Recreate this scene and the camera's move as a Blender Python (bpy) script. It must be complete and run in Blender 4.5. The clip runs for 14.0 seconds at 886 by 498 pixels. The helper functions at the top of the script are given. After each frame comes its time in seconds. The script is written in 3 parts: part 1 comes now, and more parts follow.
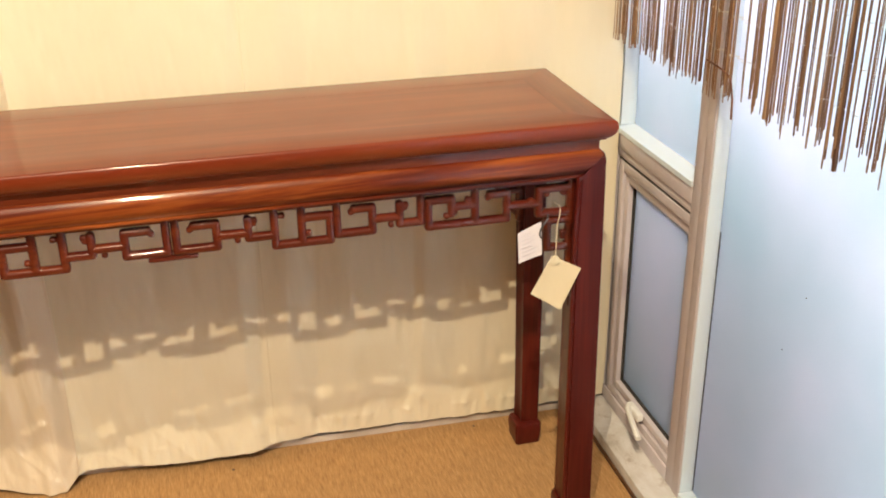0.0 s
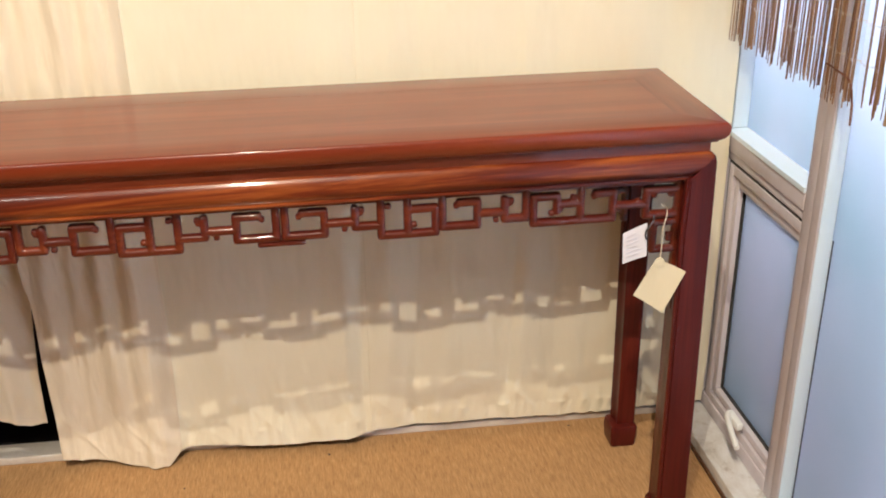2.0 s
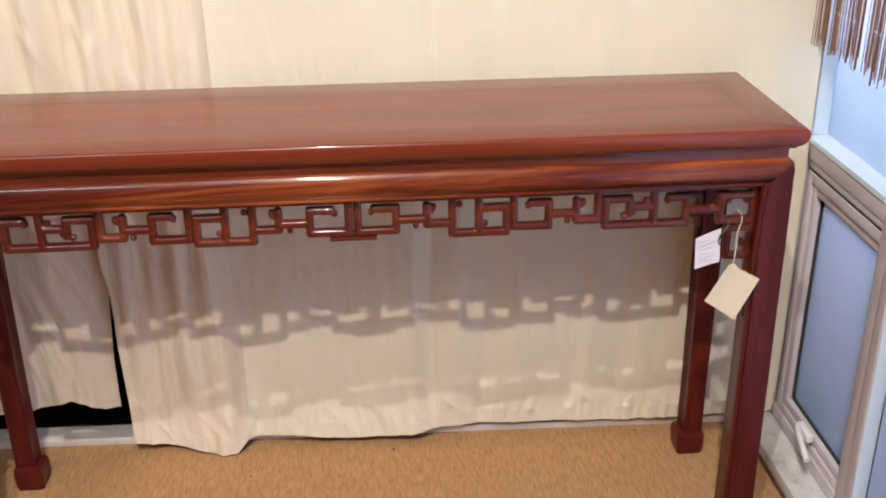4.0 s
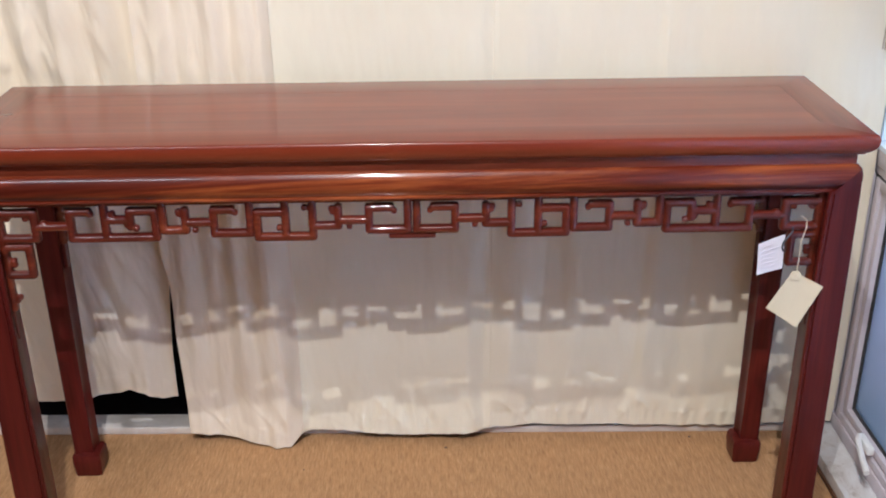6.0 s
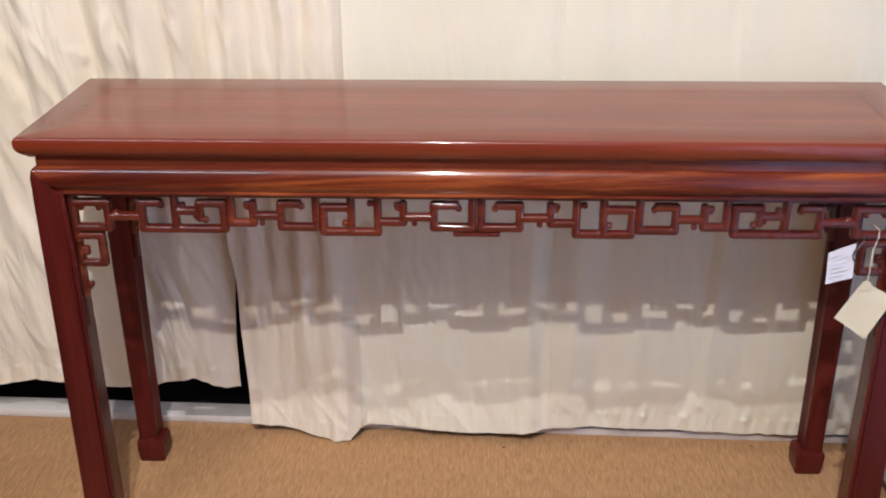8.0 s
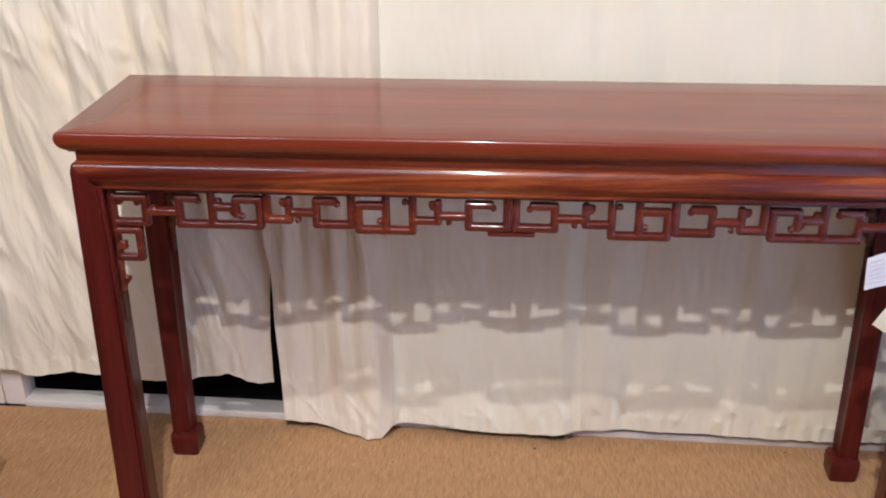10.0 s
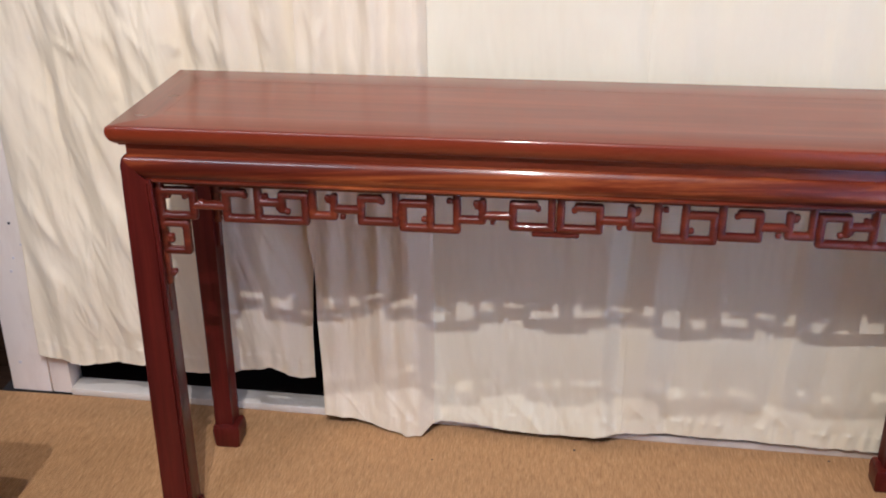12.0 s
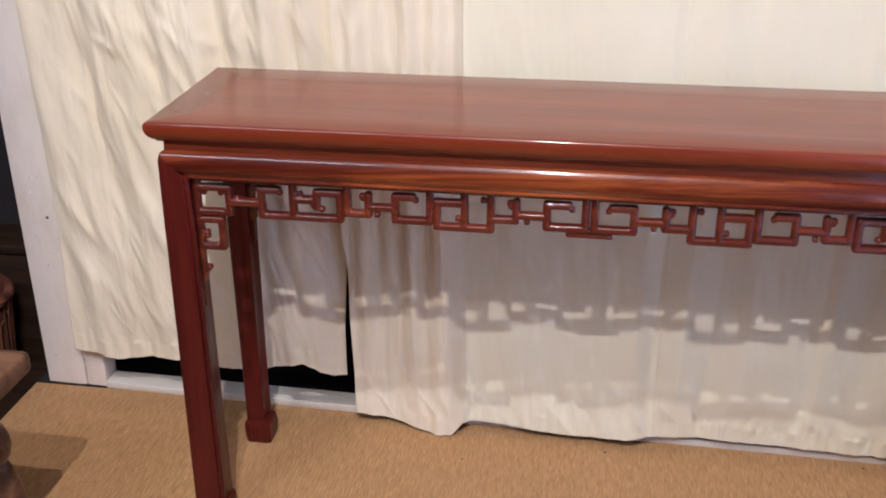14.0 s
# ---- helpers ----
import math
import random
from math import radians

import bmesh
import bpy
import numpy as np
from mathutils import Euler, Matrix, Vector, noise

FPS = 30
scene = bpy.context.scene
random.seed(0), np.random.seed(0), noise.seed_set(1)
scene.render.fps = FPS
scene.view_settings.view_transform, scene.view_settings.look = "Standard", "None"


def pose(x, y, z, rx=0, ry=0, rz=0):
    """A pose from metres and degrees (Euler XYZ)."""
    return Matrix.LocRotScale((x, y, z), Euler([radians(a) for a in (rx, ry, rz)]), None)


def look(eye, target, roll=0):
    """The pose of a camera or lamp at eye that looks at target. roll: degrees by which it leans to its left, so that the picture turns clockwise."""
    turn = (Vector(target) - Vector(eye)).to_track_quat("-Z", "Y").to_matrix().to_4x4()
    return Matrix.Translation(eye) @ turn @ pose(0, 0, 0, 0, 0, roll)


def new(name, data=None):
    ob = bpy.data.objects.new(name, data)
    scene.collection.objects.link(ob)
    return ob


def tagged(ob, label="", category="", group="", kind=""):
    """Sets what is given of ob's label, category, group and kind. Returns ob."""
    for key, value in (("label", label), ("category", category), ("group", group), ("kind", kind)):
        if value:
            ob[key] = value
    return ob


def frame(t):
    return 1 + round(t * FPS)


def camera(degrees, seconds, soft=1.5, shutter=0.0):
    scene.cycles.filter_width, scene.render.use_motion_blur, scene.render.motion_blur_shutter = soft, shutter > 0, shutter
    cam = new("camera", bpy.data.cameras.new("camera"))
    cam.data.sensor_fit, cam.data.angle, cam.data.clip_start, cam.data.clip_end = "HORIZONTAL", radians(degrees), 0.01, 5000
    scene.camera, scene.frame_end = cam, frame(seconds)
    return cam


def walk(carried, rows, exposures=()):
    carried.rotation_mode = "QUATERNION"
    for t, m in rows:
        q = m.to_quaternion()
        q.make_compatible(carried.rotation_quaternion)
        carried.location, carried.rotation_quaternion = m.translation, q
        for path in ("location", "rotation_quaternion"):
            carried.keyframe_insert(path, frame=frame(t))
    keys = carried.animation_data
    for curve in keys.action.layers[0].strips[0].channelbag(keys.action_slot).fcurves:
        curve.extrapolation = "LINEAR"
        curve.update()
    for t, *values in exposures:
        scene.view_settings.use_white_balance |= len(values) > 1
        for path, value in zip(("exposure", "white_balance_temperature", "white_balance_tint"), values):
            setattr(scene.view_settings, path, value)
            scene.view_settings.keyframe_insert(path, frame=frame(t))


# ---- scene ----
import functools

# ---- camera ----
cam = camera(45.6, 14.0, soft=1.9, shutter=0.4)
PATH = [
    (0, (0.04, -1.577, 1.392), (0.49, 0.185, 0.559), -0.6),
    (0.5, (0.036, -1.581, 1.393), (0.465, 0.185, 0.558), -0.7),
    (1, (0.03, -1.579, 1.392), (0.376, 0.205, 0.555), -0.6),
    (1.5, (0.03, -1.581, 1.392), (0.327, 0.211, 0.556), -0.6),
    (2, (0.029, -1.582, 1.391), (0.297, 0.215, 0.555), -0.6),
    (2.5, (0.033, -1.584, 1.392), (0.273, 0.217, 0.556), -0.6),
    (3, (0.027, -1.584, 1.391), (0.231, 0.222, 0.555), -0.6),
    (3.5, (0.028, -1.588, 1.391), (0.194, 0.222, 0.556), -0.6),
    (6, (0.018, -1.584, 1.389), (0.055, 0.233, 0.553), -0.5),
    (6.5, (0.019, -1.585, 1.388), (0.015, 0.232, 0.553), -0.5),
    (7, (0.017, -1.584, 1.39), (-0.012, 0.232, 0.553), -0.4),
    (7.5, (0.016, -1.587, 1.39), (-0.042, 0.229, 0.553), -0.4),
    (10, (0.014, -1.588, 1.389), (-0.13, 0.223, 0.553), -0.4),
    (10.5, (0.014, -1.589, 1.389), (-0.154, 0.22, 0.553), -0.4),
    (11, (0.011, -1.588, 1.39), (-0.171, 0.219, 0.553), -0.4),
    (11.5, (0.012, -1.589, 1.388), (-0.193, 0.216, 0.553), -0.3),
    (12, (0.012, -1.589, 1.39), (-0.212, 0.213, 0.552), -0.3),
    (12.5, (0.013, -1.59, 1.388), (-0.232, 0.21, 0.552), -0.3),
    (13, (0.01, -1.591, 1.391), (-0.248, 0.206, 0.552), -0.3),
    (13.5, (0.008, -1.59, 1.392), (-0.265, 0.204, 0.552), -0.3),
    (14, (0.009, -1.593, 1.389), (-0.274, 0.202, 0.552), -0.3),
]
EXPOSURES = [
    (0.0, 0.10, 6950, 6), (0.5, 0.09, 6750, 6), (1.5, 0.07, 6100, 6), (2.5, 0.04, 5780, 8), (3.5, -0.02, 5500, 10),
    (6.0, -0.09, 4870, 11), (7.5, -0.08, 4960, 12), (10.0, -0.09, 4870, 13), (14.0, -0.09, 4920, 13),
]
walk(cam, [(t, look(e, a, r)) for t, e, a, r in PATH], EXPOSURES)

# ---- light ----
world = bpy.data.worlds.new("sky")
scene.world = world
world.use_nodes = True
wn = world.node_tree
sky = wn.nodes.new("ShaderNodeTexSky")
sky.sky_type = "NISHITA"
sky.sun_disc = False
sky.sun_elevation, sky.sun_rotation = radians(40), radians(200)
wn.links.new(sky.outputs[0], wn.nodes["Background"].inputs[0])
wn.nodes["Background"].inputs[1].default_value = 0.05

FAR_SPOT, NEAR_SPOT, FILL_POWER, DAY_POWER = 278, 228, 60, 41
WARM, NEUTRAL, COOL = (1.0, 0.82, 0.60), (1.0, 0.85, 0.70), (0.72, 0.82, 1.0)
SPOTS = [(-0.179, -2.255, 3.1), (-0.180, -1.526, 3.1)]


def lamp(name, kind, power, colour, m, **more):
    data = bpy.data.lights.new(name, kind)
    data.energy, data.color = power, colour
    ob = new(name, data)
    ob.matrix_world = m
    if kind == "SPOT":
        data.spot_size, data.spot_blend, data.shadow_soft_size = radians(more["cone"]), 0.75, more["radius"]
    else:
        data.shape, data.size, data.size_y = "RECTANGLE", more["size"], more["size_y"]
    return ob


for eye, power in zip(SPOTS, (FAR_SPOT, NEAR_SPOT)):
    lamp("track_spot_light", "SPOT", power, WARM, look(eye, (-0.16, 0.30, 0.62)), cone=57, radius=0.012)
# Fill light added out of view; no such panel is known.
lamp("ceiling_panel_light", "AREA", FILL_POWER, NEUTRAL, look((-1.7, -2.6, 3.18), (-1.7, -2.6, 0)), size=1.2, size_y=0.6)
# Stands behind the pane's unseen stretch to add cool fill to the room.
lamp("daylight_large_pane", "AREA", DAY_POWER * 2.3, COOL, look((1.45, -1.85, 0.50), (1.0, -1.85, 0.50)), size=2.3, size_y=2.0)
lamp("daylight_small_panes", "AREA", DAY_POWER * 0.62, COOL, look((1.40, 0.24, 1.1), (1.0, 0.24, 1.1)), size=2.1, size_y=0.36)


# ---- materials ----
def nodes(name):
    m = bpy.data.materials.new(name)
    m.use_nodes = True
    t = m.node_tree
    return m, t, t.nodes["Principled BSDF"]


def add(t, kind, **inputs):
    n = t.nodes.new(kind)
    for k, v in inputs.items():
        n.inputs[k.replace("_", " ")].default_value = v
    return n


def ramp(t, source, stops):
    n = t.nodes.new("ShaderNodeValToRGB")
    while len(n.color_ramp.elements) < len(stops):
        n.color_ramp.elements.new(0.5)
    for e, (p, c) in zip(n.color_ramp.elements, stops):
        e.position, e.color = p, (*c, 1)
    t.links.new(source, n.inputs[0])
    return n.outputs[0]


def coords(t, scale, turn=(0, 0, 0), kind="Object", shift=False):
    c = t.nodes.new("ShaderNodeTexCoord")
    mp = t.nodes.new("ShaderNodeMapping")
    mp.inputs["Scale"].default_value = scale
    mp.inputs["Rotation"].default_value = turn
    t.links.new(c.outputs[kind], mp.inputs[0])
    if shift:
        info = t.nodes.new("ShaderNodeObjectInfo")
        mul = t.nodes.new("ShaderNodeVectorMath")
        mul.operation = "SCALE"
        mul.inputs[0].default_value = (7.3, 3.1, 5.7)
        t.links.new(info.outputs["Random"], mul.inputs["Scale"])
        t.links.new(mul.outputs[0], mp.inputs["Location"])
    return mp.outputs[0]


def mixed(t, a, b, fac, mode="MIX"):
    n = t.nodes.new("ShaderNodeMix")
    n.data_type, n.blend_type = "RGBA", mode
    for socket, v in ((n.inputs["Factor"], fac), (n.inputs["A"], a), (n.inputs["B"], b)):
        if hasattr(v, "links"):
            t.links.new(v, socket)
        elif isinstance(v, tuple):
            socket.default_value = (*v, 1)
        else:
            socket.default_value = v
    return n.outputs["Result"]


def bumped(t, bsdf, height, strength, distance):
    b = add(t, "ShaderNodeBump", Strength=strength, Distance=distance)
    t.links.new(height, b.inputs["Height"])
    t.links.new(b.outputs[0], bsdf.inputs["Normal"])


def wood(name, axis, dark, mid, light, rough=0.28, coat=0.5, fine=1.0, figure=0.5, pore=0.6, spec=0.2):
    """Lacquered wood with the grain along one axis (0, 1 or 2)."""
    m, t, b = nodes(name)
    stretch = [26.0 * fine] * 3
    stretch[axis] = (1.0 + 0.6 * figure) * fine
    c = coords(t, stretch, shift=True)
    n1 = add(t, "ShaderNodeTexNoise", Scale=1.0, Detail=6.0, Roughness=0.62, Distortion=figure)
    t.links.new(c, n1.inputs["Vector"])
    stretch2 = [160.0 * fine] * 3
    stretch2[axis] = 4.0 * fine
    c2 = coords(t, stretch2, shift=True)
    n2 = add(t, "ShaderNodeTexNoise", Scale=1.0, Detail=3.0, Roughness=0.6)
    t.links.new(c2, n2.inputs["Vector"])
    base = ramp(t, n1.outputs[0], [(0.30, dark), (0.50, mid), (0.68, light)])
    pores = ramp(t, n2.outputs[0], [(0.35, (0.62, 0.58, 0.58)), (0.55, (1, 1, 1))])
    t.links.new(mixed(t, base, pores, pore, "MULTIPLY"), b.inputs["Base Color"])
    c3 = coords(t, (6, 6, 6), shift=True)
    n3 = add(t, "ShaderNodeTexNoise", Scale=1.0, Detail=4.0)
    t.links.new(c3, n3.inputs["Vector"])
    r = t.nodes.new("ShaderNodeMapRange")
    r.inputs["To Min"].default_value, r.inputs["To Max"].default_value = rough - 0.06, rough + 0.10
    t.links.new(n3.outputs[0], r.inputs[0])
    t.links.new(r.outputs[0], b.inputs["Roughness"])
    b.inputs["Coat Weight"].default_value = coat
    b.inputs["Specular IOR Level"].default_value = spec
    b.inputs["Coat Roughness"].default_value = 0.09
    bumped(t, b, n2.outputs[0], 0.06, 0.001)
    return m


ROSE = ((0.095, 0.014, 0.006), (0.155, 0.026, 0.009), (0.24, 0.055, 0.018))
# Deeper leg wood, its own tone lowered further for shade beneath the top.
ROSE_LEG_SHADED = ((0.050, 0.0045, 0.0038), (0.076, 0.0082, 0.0058), (0.105, 0.014, 0.008))
M_ROSE_X = wood("rosewood_along", 0, *ROSE)
M_ROSE_Y = wood("rosewood_across", 1, (0.10, 0.015, 0.006), (0.15, 0.025, 0.008), (0.20, 0.041, 0.013), fine=0.7)
M_TOP = wood("rosewood_top", 0, (0.132, 0.0170, 0.0046), (0.176, 0.0262, 0.0066), (0.220, 0.040, 0.0095), rough=0.32, fine=0.45, figure=1.2, pore=0.3, coat=0.65, spec=0.25)
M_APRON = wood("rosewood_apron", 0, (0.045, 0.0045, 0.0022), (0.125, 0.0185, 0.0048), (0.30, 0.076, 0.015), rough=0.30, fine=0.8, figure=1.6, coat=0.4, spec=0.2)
M_ROSE_Z = wood("rosewood_upright_shaded", 2, *ROSE_LEG_SHADED, rough=0.34, coat=0.1)
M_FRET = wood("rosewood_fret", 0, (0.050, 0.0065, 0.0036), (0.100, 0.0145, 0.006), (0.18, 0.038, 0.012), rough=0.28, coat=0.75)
M_STOOL = wood("worn_brown_wood", 0, (0.05, 0.022, 0.012), (0.13, 0.06, 0.03), (0.22, 0.11, 0.055), rough=0.45, coat=0.1)
M_DARK = wood("dark_stained_wood", 0, (0.012, 0.007, 0.005), (0.03, 0.016, 0.010), (0.05, 0.027, 0.016), rough=0.5, coat=0.0)


def cloth(name, colour, shade, relief):
    m, t, b = nodes(name)
    c = coords(t, (1, 1, 1))
    weave_x = add(t, "ShaderNodeTexWave", Scale=170.0, Distortion=0.6, Detail=1.0)
    weave_x.bands_direction = "X"
    weave_z = add(t, "ShaderNodeTexWave", Scale=170.0, Distortion=0.6, Detail=1.0)
    weave_z.bands_direction = "Z"
    t.links.new(c, weave_x.inputs["Vector"])
    t.links.new(c, weave_z.inputs["Vector"])
    slub = add(t, "ShaderNodeTexNoise", Scale=1.0, Detail=5.0, Roughness=0.65)
    t.links.new(coords(t, (150, 150, 12)), slub.inputs["Vector"])
    blot = add(t, "ShaderNodeTexNoise", Scale=3.0, Detail=4.0)
    t.links.new(c, blot.inputs["Vector"])
    base = mixed(t, colour, shade, ramp(t, blot.outputs[0], [(0.35, (0, 0, 0)), (0.7, (1, 1, 1))]))
    base = mixed(t, base, ramp(t, slub.outputs[0], [(0.3, (0.93, 0.92, 0.90)), (0.6, (1, 1, 1))]), 0.12, "MULTIPLY")
    t.links.new(base, b.inputs["Base Color"])
    b.inputs["Roughness"].default_value = 0.9
    b.inputs["Sheen Weight"].default_value = 0.15
    crease = add(t, "ShaderNodeTexNoise", Scale=9.0, Detail=5.0, Roughness=0.55, Distortion=1.2)
    t.links.new(coords(t, (1.0, 1.0, 0.45), (0, 0.25, 0)), crease.inputs["Vector"])
    add1 = mixed(t, weave_x.outputs[0], weave_z.outputs[0], 0.5)
    h = mixed(t, crease.outputs[0], add1, 0.03)
    bumped(t, b, h, relief, 0.010)
    return m


M_CALICO = cloth("cream_calico", (0.80, 0.700, 0.535), (0.75, 0.645, 0.47), 0.30)
# Same cloth made paler, with the cooler daylight there put into its colour.
M_CALICO_PALE = cloth("calico_day_pale", (0.80, 0.742, 0.575), (0.77, 0.70, 0.525), 0.18)


def sisal():
    m, t, b = nodes("sisal_carpet")
    fib = add(t, "ShaderNodeTexNoise", Scale=1.0, Detail=4.0, Roughness=0.7)
    t.links.new(coords(t, (520, 36, 36)), fib.inputs["Vector"])
    fib2 = add(t, "ShaderNodeTexNoise", Scale=1.0, Detail=3.0, Roughness=0.6)
    t.links.new(coords(t, (130, 22, 22)), fib2.inputs["Vector"])
    ribs = add(t, "ShaderNodeTexWave", Scale=38.0, Distortion=2.5, Detail=2.0)
    ribs.bands_direction = "X"
    t.links.new(coords(t, (1, 1, 1)), ribs.inputs["Vector"])
    big = add(t, "ShaderNodeTexNoise", Scale=2.2, Detail=5.0)
    t.links.new(coords(t, (1, 1, 1)), big.inputs["Vector"])
    base = ramp(t, fib.outputs[0], [(0.28, (0.32, 0.174, 0.072)), (0.5, (0.50, 0.278, 0.112)), (0.72, (0.63, 0.405, 0.195))])
    base = mixed(t, base, ramp(t, fib2.outputs[0], [(0.3, (0.72, 0.68, 0.62)), (0.62, (1, 1, 1))]), 0.8, "MULTIPLY")
    base = mixed(t, base, ramp(t, big.outputs[0], [(0.35, (0.86, 0.82, 0.78)), (0.6, (1, 1, 1))]), 0.12, "MULTIPLY")
    t.links.new(base, b.inputs["Base Color"])
    b.inputs["Roughness"].default_value = 0.95
    bumped(t, b, mixed(t, fib.outputs[0], ribs.outputs[0], 0.3), 0.4, 0.002)
    return m


M_SISAL = sisal()


def paint(name, colour, dirt, rough=0.5, amount=0.5, scale=14.0):
    m, t, b = nodes(name)
    n = add(t, "ShaderNodeTexNoise", Scale=scale, Detail=7.0, Roughness=0.7)
    t.links.new(coords(t, (1, 1, 0.35)), n.inputs["Vector"])
    f = add(t, "ShaderNodeTexNoise", Scale=120.0, Detail=3.0)
    t.links.new(coords(t, (1, 1, 0.2)), f.inputs["Vector"])
    col = mixed(t, colour, dirt, ramp(t, n.outputs[0], [(0.48, (0, 0, 0)), (0.75, (amount,) * 3)]))
    t.links.new(col, b.inputs["Base Color"])
    b.inputs["Roughness"].default_value = rough
    bumped(t, b, f.outputs[0], 0.12, 0.002)
    return m


M_WHITE = paint("white_painted_wood", (0.84, 0.75, 0.67), (0.62, 0.52, 0.44))
# White paint with the shade under the table worked into its colour.
M_WHITE_SHADED = paint("white_paint_shaded", (0.66, 0.60, 0.53), (0.46, 0.39, 0.32), 0.6, 0.7, 10.0)
M_FRAME = paint("greyish_window_paint", (0.61, 0.565, 0.61), (0.47, 0.41, 0.425), 0.45)
# White paint tinted blue: the panes' daylight is put into its colour.
M_REVEAL = paint("white_paint_day_tint", (0.74, 0.86, 0.97), (0.68, 0.76, 0.83), 0.35, 0.3)
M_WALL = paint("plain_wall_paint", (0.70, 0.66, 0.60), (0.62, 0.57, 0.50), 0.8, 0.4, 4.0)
# Coloured dark so the unseen walls reflect less in the table's lacquer.
M_SHOP = paint("unseen_wall_dark_paint", (0.30, 0.265, 0.23), (0.24, 0.21, 0.18), 0.8, 0.4, 4.0)
M_CEIL = paint("white_ceiling_paint", (0.70, 0.68, 0.65), (0.64, 0.61, 0.58), 0.8, 0.3, 4.0)
M_BLACK = paint("rubber_seal", (0.03, 0.028, 0.028), (0.06, 0.055, 0.05), 0.7)
# Near-black colour that stands for the darkness of the unlit spaces.
M_VOID = paint("unlit_space_black", (0.034, 0.031, 0.033), (0.045, 0.041, 0.042), 0.9)
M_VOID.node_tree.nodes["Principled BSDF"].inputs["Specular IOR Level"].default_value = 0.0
M_PLASTIC = paint("white_plastic", (0.82, 0.82, 0.80), (0.72, 0.70, 0.66), 0.35, 0.3, 30.0)
M_METAL = paint("dark_metal", (0.05, 0.05, 0.055), (0.09, 0.09, 0.09), 0.4)
M_TAG = paint("buff_card", (0.70, 0.60, 0.40), (0.64, 0.54, 0.35), 0.8, 0.4, 40.0)
M_CARD = paint("white_card", (0.70, 0.665, 0.69), (0.66, 0.62, 0.65), 0.7, 0.3, 40.0)
M_INK = paint("faded_print", (0.64, 0.60, 0.64), (0.66, 0.62, 0.65), 0.8)
M_TWINE = paint("pale_twine", (0.75, 0.70, 0.60), (0.6, 0.54, 0.44), 0.9, 0.5, 200.0)
M_STRING = paint("cotton_string", (0.62, 0.52, 0.36), (0.5, 0.4, 0.27), 0.9, 0.5, 200.0)


def marble():
    m, t, b = nodes("worn_pale_stone")
    n = add(t, "ShaderNodeTexNoise", Scale=9.0, Detail=9.0, Roughness=0.72, Distortion=1.0)
    t.links.new(coords(t, (1, 0.45, 1)), n.inputs["Vector"])
    s = add(t, "ShaderNodeTexNoise", Scale=26.0, Detail=6.0, Roughness=0.7)
    t.links.new(coords(t, (1, 1, 1)), s.inputs["Vector"])
    base = ramp(t, n.outputs[0], [(0.30, (0.30, 0.26, 0.22)), (0.46, (0.62, 0.59, 0.56)), (0.64, (0.78, 0.78, 0.79))])
    base = mixed(t, base, ramp(t, s.outputs[0], [(0.30, (0.55, 0.47, 0.40)), (0.45, (1, 1, 1))]), 0.7, "MULTIPLY")
    t.links.new(base, b.inputs["Base Color"])
    b.inputs["Roughness"].default_value = 0.4
    bumped(t, b, s.outputs[0], 0.15, 0.003)
    return m


M_STONE = marble()


def frosted():
    m, t, b = nodes("frosted_glass")
    n = add(t, "ShaderNodeTexNoise", Scale=2.2, Detail=3.0)
    t.links.new(coords(t, (1, 1, 1)), n.inputs["Vector"])
    col = ramp(t, n.outputs[0], [(0.3, (0.68, 0.735, 0.74)), (0.7, (0.90, 0.85, 0.875))])
    tr = add(t, "ShaderNodeBsdfTranslucent")
    t.links.new(col, tr.inputs["Color"])
    gl = add(t, "ShaderNodeBsdfGlossy", Roughness=0.35)
    fr = add(t, "ShaderNodeFresnel", IOR=1.45)
    mx = t.nodes.new("ShaderNodeMixShader")
    t.links.new(fr.outputs[0], mx.inputs[0])
    t.links.new(tr.outputs[0], mx.inputs[1])
    t.links.new(gl.outputs[0], mx.inputs[2])
    t.links.new(mx.outputs[0], t.nodes["Material Output"].inputs[0])
    return m


M_FROST = frosted()


def cane():
    m, t, b = nodes("split_bamboo")
    info = t.nodes.new("ShaderNodeObjectInfo")
    n = add(t, "ShaderNodeTexNoise", Scale=1.0, Detail=4.0)
    t.links.new(coords(t, (200, 200, 9), shift=True), n.inputs["Vector"])
    base = ramp(t, info.outputs["Random"], [(0.0, (0.13, 0.060, 0.028)), (0.4, (0.29, 0.150, 0.065)), (0.75, (0.42, 0.25, 0.115)), (1.0, (0.19, 0.090, 0.042))])
    base = mixed(t, base, ramp(t, n.outputs[0], [(0.3, (0.55, 0.48, 0.42)), (0.6, (1, 1, 1))]), 0.8, "MULTIPLY")
    t.links.new(base, b.inputs["Base Color"])
    b.inputs["Roughness"].default_value = 0.5
    return m


M_CANE = cane()
M_WICKER = wood("red_brown_wicker", 2, (0.06, 0.02, 0.012), (0.16, 0.06, 0.035), (0.24, 0.10, 0.06), rough=0.55, coat=0.0)


# ---- building helpers ----
def thing(name, label, category, at=(0, 0, 0), kind="", group=""):
    ob = new(name)
    ob.empty_display_size = 0.05
    ob.location = at
    return tagged(ob, label, category, group, kind)


def mesh_of(name, bm, material, smooth=True):
    me = bpy.data.meshes.new(name)
    bmesh.ops.recalc_face_normals(bm, faces=bm.faces)
    bm.to_mesh(me)
    bm.free()
    me.materials.append(material)
    for p in me.polygons:
        p.use_smooth = smooth
    if smooth:
        me.set_sharp_from_angle(angle=radians(38))
    return me


